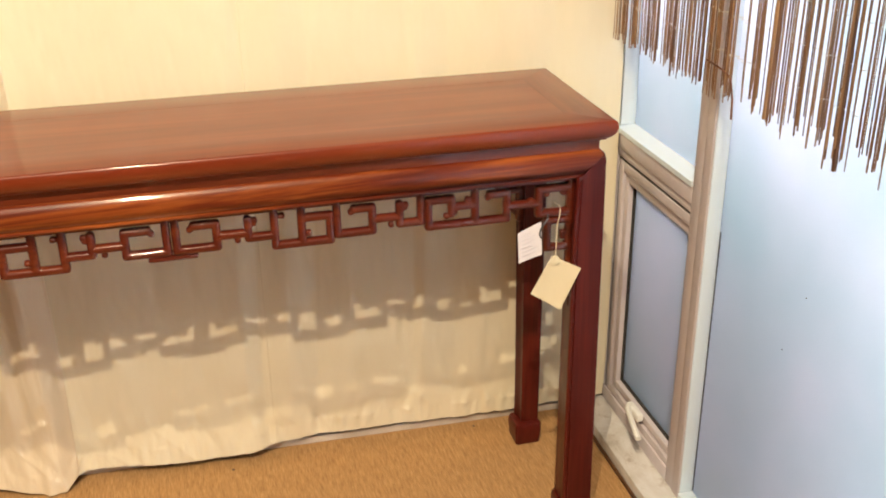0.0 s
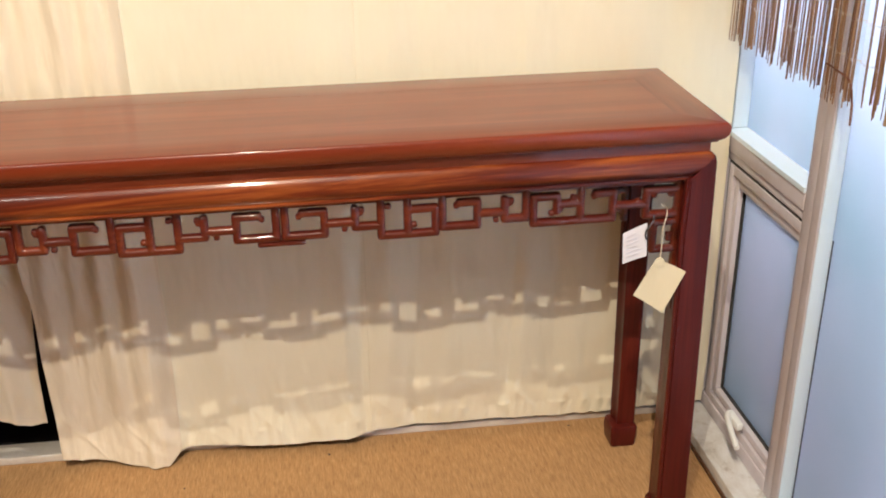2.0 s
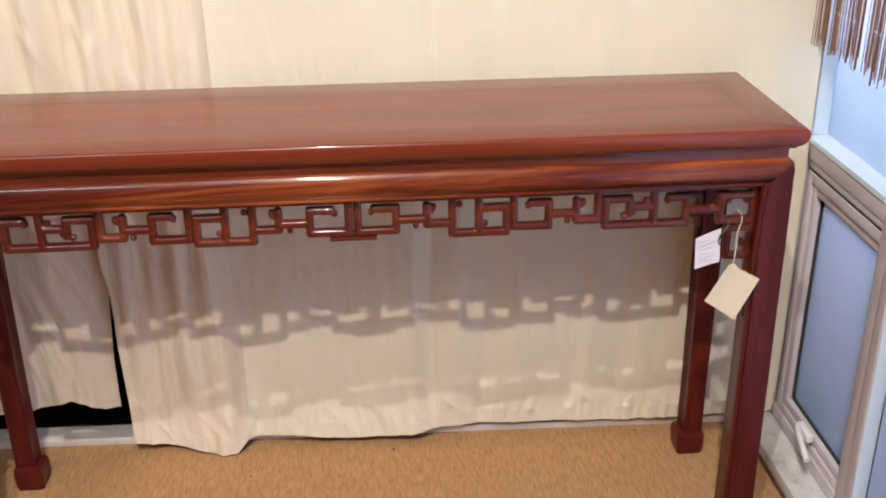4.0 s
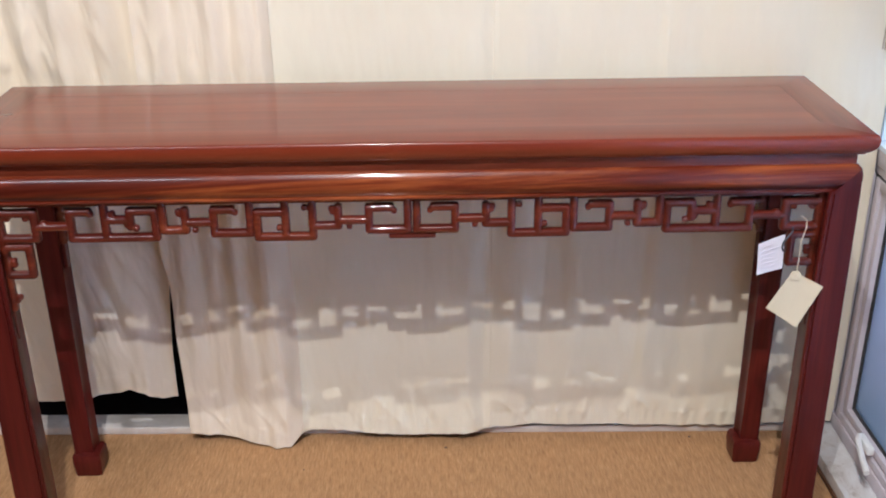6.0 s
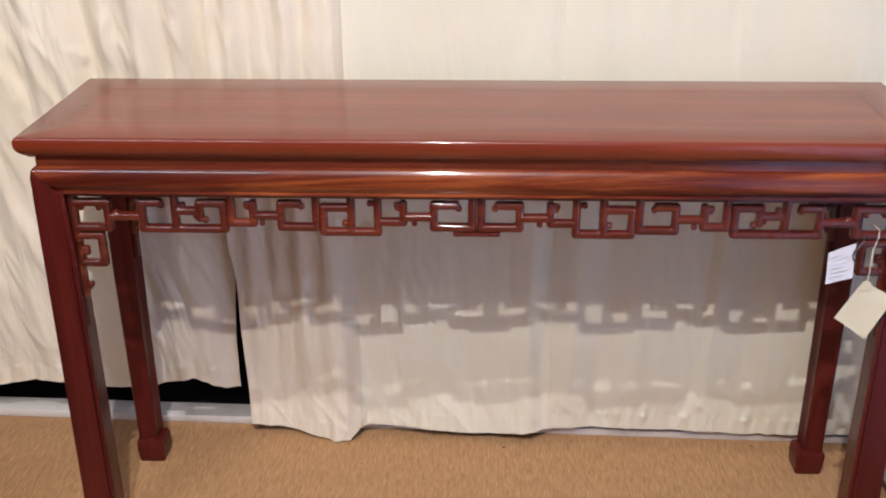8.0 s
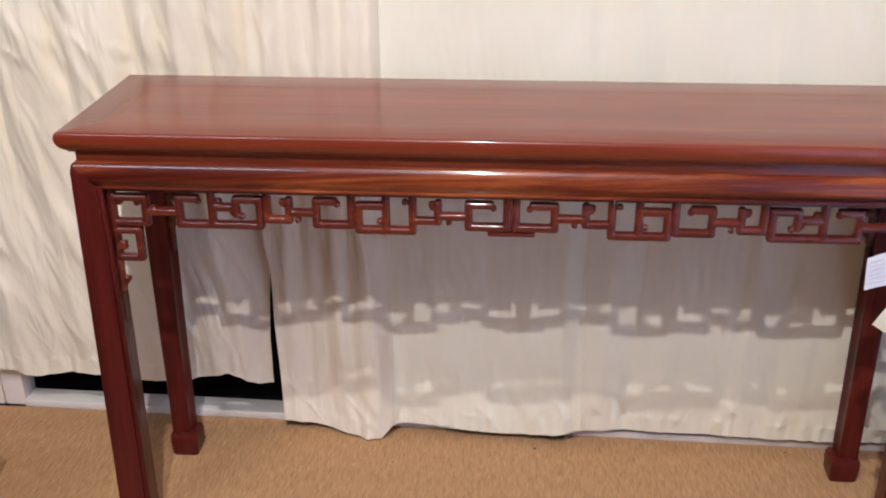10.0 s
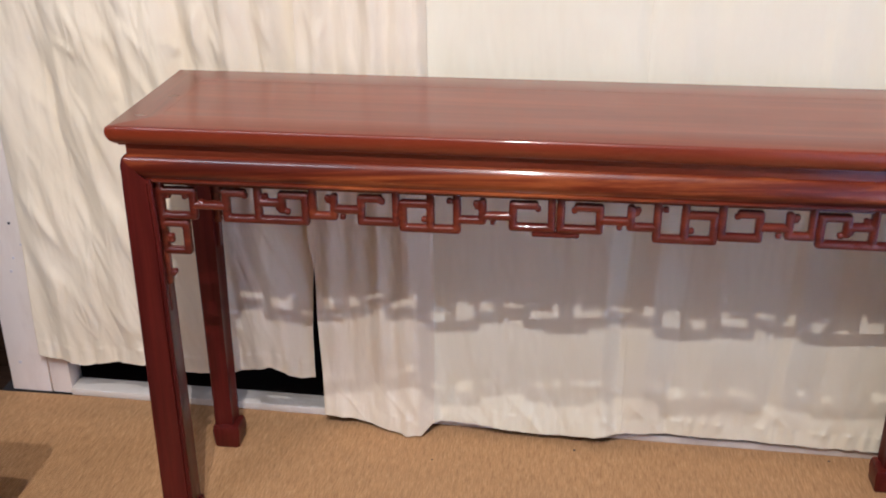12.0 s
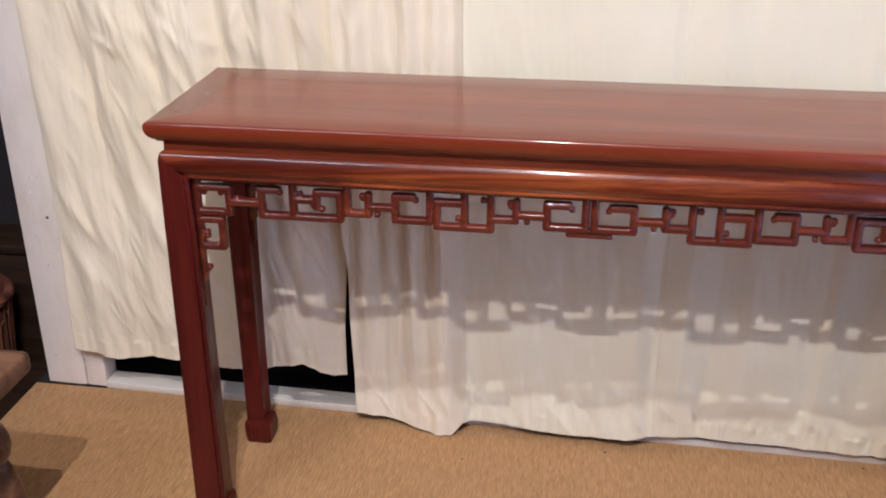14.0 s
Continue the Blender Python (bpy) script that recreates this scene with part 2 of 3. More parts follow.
def part(name, bm, material, parent=None, label="", smooth=True):
    ob = new(name, mesh_of(name, bm, material, smooth))
    if parent:
        ob.parent = parent
        up = Vector(parent.location)
        if parent.parent:
            up += Vector(parent.parent.location)
        ob.location = -up if parent.type == "EMPTY" else (0, 0, 0)
    return tagged(ob, label)


def solid(name, bm, material, label, category="", kind="", smooth=True):
    return tagged(part(name, bm, material, None, "", smooth), label, category, "", kind)


def box(bm, lo, hi, bevel=0.0, segments=2):
    c = [(a + b) / 2 for a, b in zip(lo, hi)]
    s = [abs(b - a) for a, b in zip(lo, hi)]
    got = bmesh.ops.create_cube(bm, size=1, matrix=Matrix.Translation(c) @ Matrix.Diagonal((*s, 1)))
    if bevel:
        edges = list({e for v in got["verts"] for e in v.link_edges})
        bmesh.ops.bevel(bm, geom=edges, offset=bevel, segments=segments, profile=0.5, affect="EDGES")
    return bm


def boxed(lo, hi, bevel=0.0, segments=2):
    return box(bmesh.new(), lo, hi, bevel, segments)


def skin(bm, rows, closed=False, caps=False):
    """Quads between rows of points of equal length."""
    vs = [[bm.verts.new(p) for p in r] for r in rows]
    for a, b in zip(vs, vs[1:]):
        n = len(a)
        for i in range(n if closed else n - 1):
            bm.faces.new((a[i], a[(i + 1) % n], b[(i + 1) % n], b[i]))
    if caps:
        bm.faces.new(vs[0][::-1])
        bm.faces.new(vs[-1])
    return bm


def lathe(bm, profile, at, sides=20, tilt=None):
    rows = []
    for r, z in profile:
        ring = [Vector((r * math.cos(2 * math.pi * i / sides), r * math.sin(2 * math.pi * i / sides), z)) for i in range(sides)]
        rows.append([(tilt @ p if tilt else p) + Vector(at) for p in ring])
    return skin(bm, rows, closed=True, caps=True)


def tube(bm, points, radius, sides=6):
    rows = []
    pts = [Vector(p) for p in points]
    for i, p in enumerate(pts):
        d = (pts[min(i + 1, len(pts) - 1)] - pts[max(i - 1, 0)]).normalized()
        a = d.orthogonal().normalized() if i == 0 else (a - d * a.dot(d)).normalized()
        b = d.cross(a)
        rows.append([p + radius * (math.cos(2 * math.pi * k / sides) * a + math.sin(2 * math.pi * k / sides) * b) for k in range(sides)])
    return skin(bm, rows, closed=True, caps=True)


# ---- structure ----
def wall_y(x):
    """The back wall runs a degree and a half off the table's line."""
    return 0.436 - 0.026 * x


WIN_X = 0.930
XL_EDGE = -1.338

solid("floor", boxed((XL_EDGE, -4.0, -0.15), (0.8585, 0.462, 0.0), 0.002), M_SISAL, "tan sisal carpet laid over a low display platform", "carpet", "structure")
solid("ground", boxed((-4.0, -4.0, -0.20), (XL_EDGE - 0.003, 2.6, -0.152)), M_DARK, "dark wooden floor beside the carpet", "floor", "structure")
# Black in its own colour, for the shade under the hem.
solid("floor_alcove", boxed((XL_EDGE, 0.4635, -0.15), (0.94, 0.90, -0.004)), M_VOID, "floor behind the curtain, coloured black to look unlit", "floor", "structure", smooth=False)
solid("sill", boxed((0.8655, -4.0, -0.15), (1.06, 0.46, 0.028), 0.006), M_STONE, "worn pale stone ledge along the window", "window ledge", "structure")
# Added strip whose brown draws the shade line along the ledge.
solid("trim", boxed((0.859, -4.0, -0.002), (0.8652, 0.45, 0.005), 0.002), M_STOOL, "thin brown strip added for the shade line between carpet and ledge", "edging", "structure")
# Ceiling and outer walls are unseen, added to shut out the sky.
solid("ceiling", boxed((-4.1, -4.1, 3.25), (1.15, 2.7, 3.35)), M_CEIL, "unseen white ceiling added to close the room", "ceiling", "structure", smooth=False)
solid("wall_south", boxed((-4.1, -4.1, -0.2), (1.15, -4.0, 3.25)), M_SHOP, "unseen wall added to close the room, coloured dark to cut reflections", "wall", "structure", smooth=False)
solid("wall_west", boxed((-4.1, -4.0, -0.2), (-4.0, 2.7, 3.25)), M_SHOP, "unseen wall added to close the room, coloured dark to cut reflections", "wall", "structure", smooth=False)
solid("wall_north", boxed((-4.0, 2.6, -0.2), (1.15, 2.7, 3.25)), M_VOID, "wall behind the curtained opening, coloured black to look unlit", "wall", "structure", smooth=False)
solid("wall_alcove", boxed((-1.30, 0.9, -0.2), (1.06, 0.94, 3.25)), M_VOID, "backing behind the curtain, coloured black for the unlit space", "wall", "structure", smooth=False)
solid("wall_head", boxed((-1.15, 0.50, 2.2), (0.95, 0.56, 3.25)), M_WALL, "unseen pale wall added above the curtain to close the room", "wall", "structure", smooth=False)
solid("wall_dark_room", boxed((-4.0, 0.95, -0.15), (-1.30, 1.0, 3.25)), M_VOID, "wall of the room beyond, coloured black to look unlit", "wall", "structure", smooth=False)


def slanted(x0, x1, dy0, dy1, z0, z1, bevel=0.003):
    """A board along the back wall, set off from its face by dy0 to dy1."""
    bm = bmesh.new()
    rows = [[(x, wall_y(x) + dy, z) for dy, z in ((dy0, z0), (dy1, z0), (dy1, z1), (dy0, z1))] for x in (x0, x1)]
    skin(bm, rows, closed=True, caps=True)
    if bevel:
        bmesh.ops.bevel(bm, geom=bm.edges[:], offset=bevel, segments=2, profile=0.5, affect="EDGES")
    return bm


post = thing("door_post", "white-painted wooden door post with nail holes and scuffs", "door post", (-1.25, 0.46, 0), "structure")
part("board", slanted(-1.307, -1.206, 0.0, 0.06, 0.0, 2.6), M_WHITE, post)
part("board", slanted(-1.204, -1.153, 0.0015, 0.06, 0.0, 2.6), M_WHITE, post)
for k, (x, z, r) in enumerate([(-1.262, 0.545, 0.0028), (-1.242, 0.546, 0.0028), (-1.268, 0.508, 0.003), (-1.235, 0.447, 0.0035), (-1.268, 0.40, 0.003), (-1.24, 0.36, 0.003), (-1.252, 0.325, 0.0038), (-1.275, 0.08, 0.004), (-1.215, 0.395, 0.003)]):
    bm = bmesh.new()
    lathe(bm, [(r, 0), (r * 0.9, 0.0012)], (x, wall_y(x) - 0.0002, z), 8, Matrix.Rotation(radians(90), 3, "X"))
    part("nail_head", bm, M_METAL if k == 3 else M_FRAME, post)

solid("threshold", slanted(-1.152, 0.915, -0.006, 0.05, 0.0, 0.019), M_WHITE_SHADED, "white-painted threshold board on the carpet, coloured darker for the table's shade", "threshold", "structure")
solid("baseboard", slanted(-0.30, 0.915, 0.052, 0.07, 0.0, 0.16), M_WHITE, "white-painted low board behind the curtain hem", "baseboard", "structure")

for x, y, r in ((0.060, 0.371, 0.0032), (0.612, 0.393, 0.0028), (-0.25, 0.30, 0.0022)):
    bm = bmesh.new()
    lathe(bm, [(r * 0.6, 0.0), (r, 0.0006), (r * 0.7, 0.0016)], (x, y, 0.0002), 9)
    solid("lint", bm, M_BLACK, "small dark speck of lint on the carpet", "lint")

# ---- window wall ----
Y_MULL, Y_EDGE = 0.043, -0.002
win = thing("window_1", "pale painted timber window with frosted panes", "window", (WIN_X, 0.2, 0), "structure")
TOP = 2.35


def member(name, y0, y1, z0, z1, x0=WIN_X, x1=WIN_X + 0.06, mat=M_FRAME, parent=win, bevel=0.002):
    return part(name, boxed((x0, y0, z0), (x1, y1, z1), bevel), mat, parent)


member("window_frame", 0.40, 0.46, 0.028, TOP)
member("window_frame", Y_MULL - 0.02, Y_MULL + 0.012, 0.028, TOP)
member("window_frame", Y_EDGE - 0.004, Y_MULL - 0.022, 0.028, TOP, WIN_X - 0.002)
member("window_frame", Y_MULL + 0.013, 0.399, 0.028, 0.060)
member("window_frame", Y_MULL + 0.013, 0.399, 0.652, 0.6918)
member("window_frame", Y_MULL + 0.013, 0.399, 0.633, 0.650, WIN_X + 0.004)
member("window_frame", -3.0, 0.46, TOP, 3.25, WIN_X, WIN_X + 0.1)
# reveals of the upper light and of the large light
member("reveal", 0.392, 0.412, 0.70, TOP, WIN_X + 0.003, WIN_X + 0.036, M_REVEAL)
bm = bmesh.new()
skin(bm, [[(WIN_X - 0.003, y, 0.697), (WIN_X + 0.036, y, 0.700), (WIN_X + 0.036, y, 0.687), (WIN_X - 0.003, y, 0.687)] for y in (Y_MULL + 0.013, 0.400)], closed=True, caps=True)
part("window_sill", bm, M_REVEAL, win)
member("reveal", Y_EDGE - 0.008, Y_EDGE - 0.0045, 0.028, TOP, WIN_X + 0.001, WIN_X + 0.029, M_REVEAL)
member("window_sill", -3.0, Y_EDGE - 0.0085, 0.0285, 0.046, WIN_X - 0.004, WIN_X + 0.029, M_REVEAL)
# panes
pane = part("pane", boxed((WIN_X + 0.037, Y_MULL, 0.70), (WIN_X + 0.041, 0.41, TOP)), M_FROST, win, "frosted glass pane")
# Carried on past the view, a made-up stretch that lets in cool fill.
pane = part("pane", boxed((WIN_X + 0.030, -3.0, 0.04), (WIN_X + 0.034, Y_EDGE + 0.01, TOP)), M_FROST, win, "large frosted glass pane")
for y, z in ((-0.289, 0.624), (-0.244, 0.506), (-0.002, 0.334)):
    bm = bmesh.new()
    bmesh.ops.create_icosphere(bm, subdivisions=1, radius=0.0012, matrix=Matrix.Translation((WIN_X + 0.0295, y, z)))
    part("speck", bm, M_STOOL, pane)
# opening sash of the lower light
S0, S1, SZ0, SZ1 = 0.050, 0.388, 0.056, 0.627


def ring(name, y0, y1, z0, z1, w, x0, x1, mat, parent):
    """Three members round an opening that runs behind the mullion, set in by w."""
    y0 = 0.052
    for lo, hi in (((x0, y1 - w, z0), (x1, y1, z1)), ((x0, y0, z0), (x1, y1 - w - 0.0005, z0 + w)), ((x0, y0, z1 - w), (x1, y1 - w - 0.0005, z1))):
        ob = part(name, boxed(lo, hi, 0.0015), mat, win)


ring("sash_rail", S0, S1, SZ0, SZ1, 0.022, WIN_X + 0.004, WIN_X + 0.05, M_FRAME, win)
ring("sash_bead", S0 + 0.025, S1 - 0.025, SZ0 + 0.025, SZ1 - 0.025, 0.018, WIN_X + 0.009, WIN_X + 0.05, M_FRAME, win)
ring("seal", S0 + 0.021, S1 - 0.021, SZ0 + 0.021, SZ1 - 0.021, 0.006, WIN_X + 0.016, WIN_X + 0.048, M_BLACK, win)
# Black backing added behind the open sash joint to keep the gap dark.
ring("seal", S0 - 0.006, S1 + 0.006, SZ0 - 0.006, SZ1 + 0.004, 0.008, WIN_X + 0.006, WIN_X + 0.012, M_BLACK, win)
ring("seal", S0 + 0.042, S1 - 0.042, SZ0 + 0.042, SZ1 - 0.042, 0.005, WIN_X + 0.020, WIN_X + 0.040, M_BLACK, win)
part("pane", boxed((WIN_X + 0.026, 0.045, SZ0 + 0.04), (WIN_X + 0.030, S1 - 0.04, SZ1 - 0.04)), M_FROST, win, "frosted glass pane")
part("seal", boxed((WIN_X + 0.0285, Y_EDGE - 0.0105, 0.047), (WIN_X + 0.0298, Y_EDGE - 0.0083, 0.62)), M_BLACK, win)
# casement handle
hd = part("handle", boxed((WIN_X - 0.012, 0.178, 0.094), (WIN_X + 0.003, 0.236, 0.113), 0.004), M_PLASTIC, win, "white plastic casement handle")
bm = bmesh.new()
tube(bm, [(WIN_X - 0.008, 0.230, 0.109), (WIN_X - 0.018, 0.215, 0.109), (WIN_X - 0.026, 0.180, 0.106), (WIN_X - 0.034, 0.122, 0.094)], 0.0065, 8)
part("lever", bm, M_PLASTIC, hd)

# Two more unseen walls that seal the room beside the window.
solid("wall_east", boxed((WIN_X, -4.0, 0.0), (1.06, -3.01, 3.25)), M_WALL, "unseen pale wall added past the window to close the room", "wall", "structure", smooth=False)
solid("wall_corner", boxed((WIN_X + 0.001, 0.462, 0.0), (1.06, 2.6, 3.25)), M_WALL, "unseen pale wall added behind the curtain to close the room", "wall", "structure", smooth=False)


# ---- curtains ----
def bell(x, c, w):
    return math.exp(-((x - c) / w) ** 2)


def smooth01(v):
    v = min(1, max(0, v))
    return v * v * (3 - 2 * v)


def wrinkle(x, z, size, lean, seed):
    return noise.fractal(Vector((x / size + z * lean, z / (size * 3.2), seed)), 0.6, 2.0, 4)


def ridge(x, z, size, lean, seed):
    """Sharp-crested folds that lean with height."""
    n = noise.noise(Vector(((x + lean * z) / size, z / (size * 4.5), seed)))
    return 1.0 - 2.2 * abs(n)


def hem_band(z, h, x, seed):
    """The turned-up hem: a little thicker, puckered along its stitching."""
    k = smooth01((h + 0.048 - z) / 0.010)
    return 0.0006 * k + (0.0042 * k + 0.0042 * bell(z, h + 0.046, 0.018)) * noise.noise(Vector((x * 55, seed, z * 4)))


def crumple(x, z, size, lean, seed):
    """Crossing sharp creases, as in cloth that was folded away."""
    w = 0.5 * size * noise.noise(Vector((x / size * 0.5, z / size * 0.3, seed + 3)))
    a = abs(noise.noise(Vector(((x + lean * z + w) / size, z / (size * 5.0), seed))))
    b = abs(noise.noise(Vector(((x + 0.25 * lean * z - w) / (size * 1.3), z / (size * 6.5), seed + 11))))
    return 0.6 - 1.6 * min(a, b)


# long sharp creases of the short curtain, each from its upper to its lower end
CREASES = ((-1.052, 0.896, -1.013, 0.642), (-1.082, 0.877, -1.063, 0.560), (-1.154, 0.557, -1.098, 0.382), (-0.878, 0.934, -0.848, 0.851),
           (-0.798, 0.900, -0.780, 0.847), (-0.954, 0.849, -0.906, 0.749), (-1.022, 0.746, -0.950, 0.452), (-1.040, 0.477, -1.032, 0.187),
           (-1.102, 0.586, -1.068, 0.352), (-0.921, 0.924, -0.915, 0.812), (-1.028, 0.890, -0.986, 0.842), (-1.131, 0.387, -1.118, 0.221),
           (-0.973, 0.563, -0.926, 0.380), (-0.844, 0.964, -0.829, 0.799), (-0.728, 0.972, -0.730, 0.836), (-0.570, 0.963, -0.547, 0.828),
           (-0.699, 0.928, -0.692, 0.831), (-1.006, 0.968, -0.972, 0.819))


def creased(x, z):
    """Thin standing ridges, gentle on one flank and steep on the other."""
    d = 0.0
    for k, (x0, z0, x1, z1) in enumerate(CREASES):
        s = (z0 - z) / (z0 - z1)
        if 0 < s < 1:
            u = x - (x0 + (x1 - x0) * s + 0.005 * math.sin(7 * s + k))
            if -0.034 < u < 0.014:
                d += (0.0060 + 0.004 * ((k * 7) % 5) / 5) * smooth01(min(1, 2.5 * s, 2.5 * (1 - s))) * ((1 + u / 0.034) ** 1.6 if u < 0 else 1 - u / 0.014)
    return d


def left_depth(x, z):
    u = x + 0.10 * (z - 0.5)
    tall = smooth01((z - 0.35) / 0.5)
    d = 0.028 + (0.004 + 0.005 * tall) * math.sin(u * 38 + 0.8) + (0.002 + (0.002 + 0.0035 * smooth01((x + 0.95) / 0.2)) * tall) * math.sin(u * 83 + 2.0 + 1.5 * math.sin(z * 3))
    calm = (0.30 + 0.70 * smooth01((z - left_hem(x) - 0.01) / 0.16)) * (0.35 + 0.65 * smooth01((x + 1.19) / 0.08))
    mask = calm * (0.50 + 0.50 * smooth01(0.5 + 1.2 * noise.noise(Vector((x * 6, z * 4, 8.0)))))
    d += mask * (0.0110 * crumple(x, z, 0.090, 0.30, 3.0) + 0.0080 * crumple(x, z, 0.045, 0.36, 9.0) + 0.0045 * crumple(x, z, 0.024, 0.30, 15.0)) + creased(x, z)
    d += 0.005 * wrinkle(x, z, 0.22, 0.6, 4.0) + 0.006 * calm * ridge(x, z, 0.075, 0.22, 31.0)
    d *= 1.0 - 0.55 * smooth01((x + 0.60) / 0.06)
    return max(0.004, d + hem_band(z, left_hem(x), x, 1.0))


def left_hem(x):
    pts = [(-1.20, 0.123), (-1.10, 0.108), (-0.955, 0.122), (-0.83, 0.106), (-0.75, 0.112), (-0.69, 0.122), (-0.64, 0.140), (-0.60, 0.128), (-0.57, 0.112), (-0.53, 0.110), (-0.4, 0.110)]
    return float(np.interp(x, *zip(*pts))) + 0.002 * math.sin(x * 60)


FOLDS = ((-0.54, 0.004), (-0.44, 0.010), (-0.36, 0.022), (-0.302, 0.036), (-0.258, 0.003), (-0.20, 0.011), (-0.155, 0.015), (-0.08, 0.011), (0.0, 0.009),
         (0.06, 0.016), (0.120, 0.026), (0.157, 0.006), (0.165, 0.008), (0.212, 0.022), (0.272, 0.006), (0.282, 0.008), (0.335, 0.019), (0.40, 0.015), (0.468, 0.010),
         (0.490, 0.018), (0.56, 0.006), (0.625, 0.013), (0.70, 0.020), (0.78, 0.002), (0.85, 0.016), (0.94, 0.004))
FOLD_X, FOLD_D = zip(*FOLDS)


def folds(x):
    """Depth of the standing folds, gliding from crest to valley."""
    i = int(np.clip(np.searchsorted(FOLD_X, x), 1, len(FOLD_X) - 1))
    f = min(1, max(0, (x - FOLD_X[i - 1]) / (FOLD_X[i] - FOLD_X[i - 1])))
    f = 0.5 * f + 0.5 * smooth01(f)
    return FOLD_D[i - 1] + (FOLD_D[i] - FOLD_D[i - 1]) * f


def right_depth(x, z):
    low = smooth01((0.55 - z) / 0.55)
    d = 0.023 + 0.003 * math.sin(x * 9 + 1.0) + 0.010 * bell(x, -0.515, 0.03)
    near = smooth01((-0.262 - x) / 0.03) * (0.25 + 0.75 * smooth01((z - 0.02) / 0.35))
    d += near * (0.006 + 0.005 * math.sin(x * 62) + 0.005 * math.sin(x * 118 + 1 + z) + 0.007 * crumple(x, z, 0.045, 0.05, 21.0) + 0.003 * crumple(x, z, 0.020, 0.05, 23.0))
    d += 0.020 * bell(x, -0.315, 0.060) * low ** 2 - 0.006 * low * bell(x, -0.225, 0.05)
    # standing folds, softer above the table
    d += folds(x + 0.012 * math.sin(z * 4.0 + x * 5)) * (0.40 + 0.60 * smooth01((0.85 - z) / 0.35)) * (0.55 + 0.45 * smooth01((z - 0.02) / 0.25))
    d += 0.0035 * wrinkle(x, z, 0.12, 0.6, 5.0)
    d += 0.0085 * smooth01((0.22 - z) / 0.16) * crumple(x, z, 0.085, 0.75, 7.0) + 0.003 * smooth01((0.16 - z) / 0.12) * crumple(x, z, 0.035, -0.5, 17.0)
    d *= 1.0 - 0.45 * smooth01((x - 0.12) / 0.08) * smooth01((0.16 - z) / 0.16)
    return max(0.007, d + hem_band(z, right_hem(x), x, 4.0))


def right_hem(x):
    pts = [(-0.56, 0.030), (-0.515, 0.030), (-0.43, 0.016), (-0.33, 0.004), (-0.285, 0.004), (-0.262, 0.026), (-0.15, 0.026), (-0.05, 0.018), (0.03, 0.019), (0.10, 0.025), (0.16, 0.031), (0.25, 0.034), (0.44, 0.033), (0.6, 0.029), (0.75, 0.035), (0.93, 0.038)]
    return float(np.interp(x, *zip(*pts)))


def cloth_sheet(left, right, depth, hem, nx, nz, top=2.25):
    """A hanging sheet. left(z), right(z): its edges; depth(x, z): how far it stands before the wall's face; hem(x): where it ends."""
    rows = []
    for j in range(nz + 1):
        v = j / nz
        low = 0.02 + (top - 0.02) * v ** 1.7
        row = []
        for i in range(nx + 1):
            x = left(low) + (right(low) - left(low)) * i / nx
            h = hem(x)
            z = h + (top - h) * v ** 1.7
            row.append((x, wall_y(x) - depth(x, z), z))
        rows.append(row)
    return skin(bmesh.new(), rows)


def thicken(ob):
    mod = ob.modifiers.new("cloth", "SOLIDIFY")
    mod.thickness, mod.offset = 0.0018, 1.0


def seam_a(z):
    return -0.262 - 0.010 * smooth01((z - 0.3) / 0.7)


thicken(solid("curtain", cloth_sheet(lambda z: -1.192 - 0.012 * smooth01((0.5 - z) / 0.5), lambda z: -0.536 + 0.018 * smooth01((z - 0.08) / 0.36) + 0.03 * smooth01((z - 0.42) / 0.1), left_depth, left_hem, 330, 280),
              M_CALICO, "creased cream calico curtain hanging short of the threshold", "curtain"))
long_curtain = thing("curtain", "long calico curtain in sewn widths, cooler light coloured into the pale ones, reaching the carpet", "curtain", (0.2, 0.40, 0.0))
for lo, hi, mat, n, lift in ((lambda z: -0.511 - 0.004 * smooth01((z - 0.1) / 0.2) - 0.012 * smooth01((z - 0.38) / 0.1), lambda z: seam_a(z) + 0.004, M_CALICO, 130, 0.0006),
                             (seam_a, lambda z: 0.163, M_CALICO_PALE, 160, 0.0), (lambda z: 0.158, lambda z: 0.927, M_CALICO_PALE, 280, 0.0008)):
    thicken(part("cloth_width", cloth_sheet(lo, hi, lambda x, z: right_depth(x, z) + lift, right_hem, n, 240), mat, long_curtain))

# ---- the altar table ----
L2, DEP, HT = 0.75, 0.3604, 0.8460
table = thing("console_table", "long red-brown lacquered rosewood altar table with carved key fretwork", "table", (0, DEP / 2, 0))
CORNERS = [(-L2, 0), (L2, 0), (L2, DEP), (-L2, DEP)]
INWARD = [(1, 1), (-1, 1), (-1, -1), (1, -1)]


def corner(i, inset):
    i %= 4
    return CORNERS[i][0] + INWARD[i][0] * inset, CORNERS[i][1] + INWARD[i][1] * inset


def rail(name, side, profile, material, label=""):
    """A mitred rail along one side, from a closed profile of (inset, z)."""
    bm = bmesh.new()
    rows = [[(*corner(side + e, o), z) for o, z in profile] for e in (0, 1)]
    skin(bm, rows, closed=True, caps=True)
    return part(name, bm, material, table, label)


BAND = 0.072
NOSING = [(BAND, HT), (0.0050, HT), (0.0022, HT - 0.0006), (0.0002, HT - 0.0022), (-0.0010, HT - 0.0055), (-0.0014, HT - 0.0100), (-0.0010, HT - 0.0150), (0.0006, HT - 0.0205), (0.0038, HT - 0.0262), (0.0090, HT - 0.0312), (0.0135, HT - 0.034), (0.0135, HT - 0.0362), (BAND, HT - 0.0362)]
WAIST = [(0.034, HT - 0.0363), (0.0222, HT - 0.0363), (0.0222, HT - 0.0550), (0.034, HT - 0.0550)]
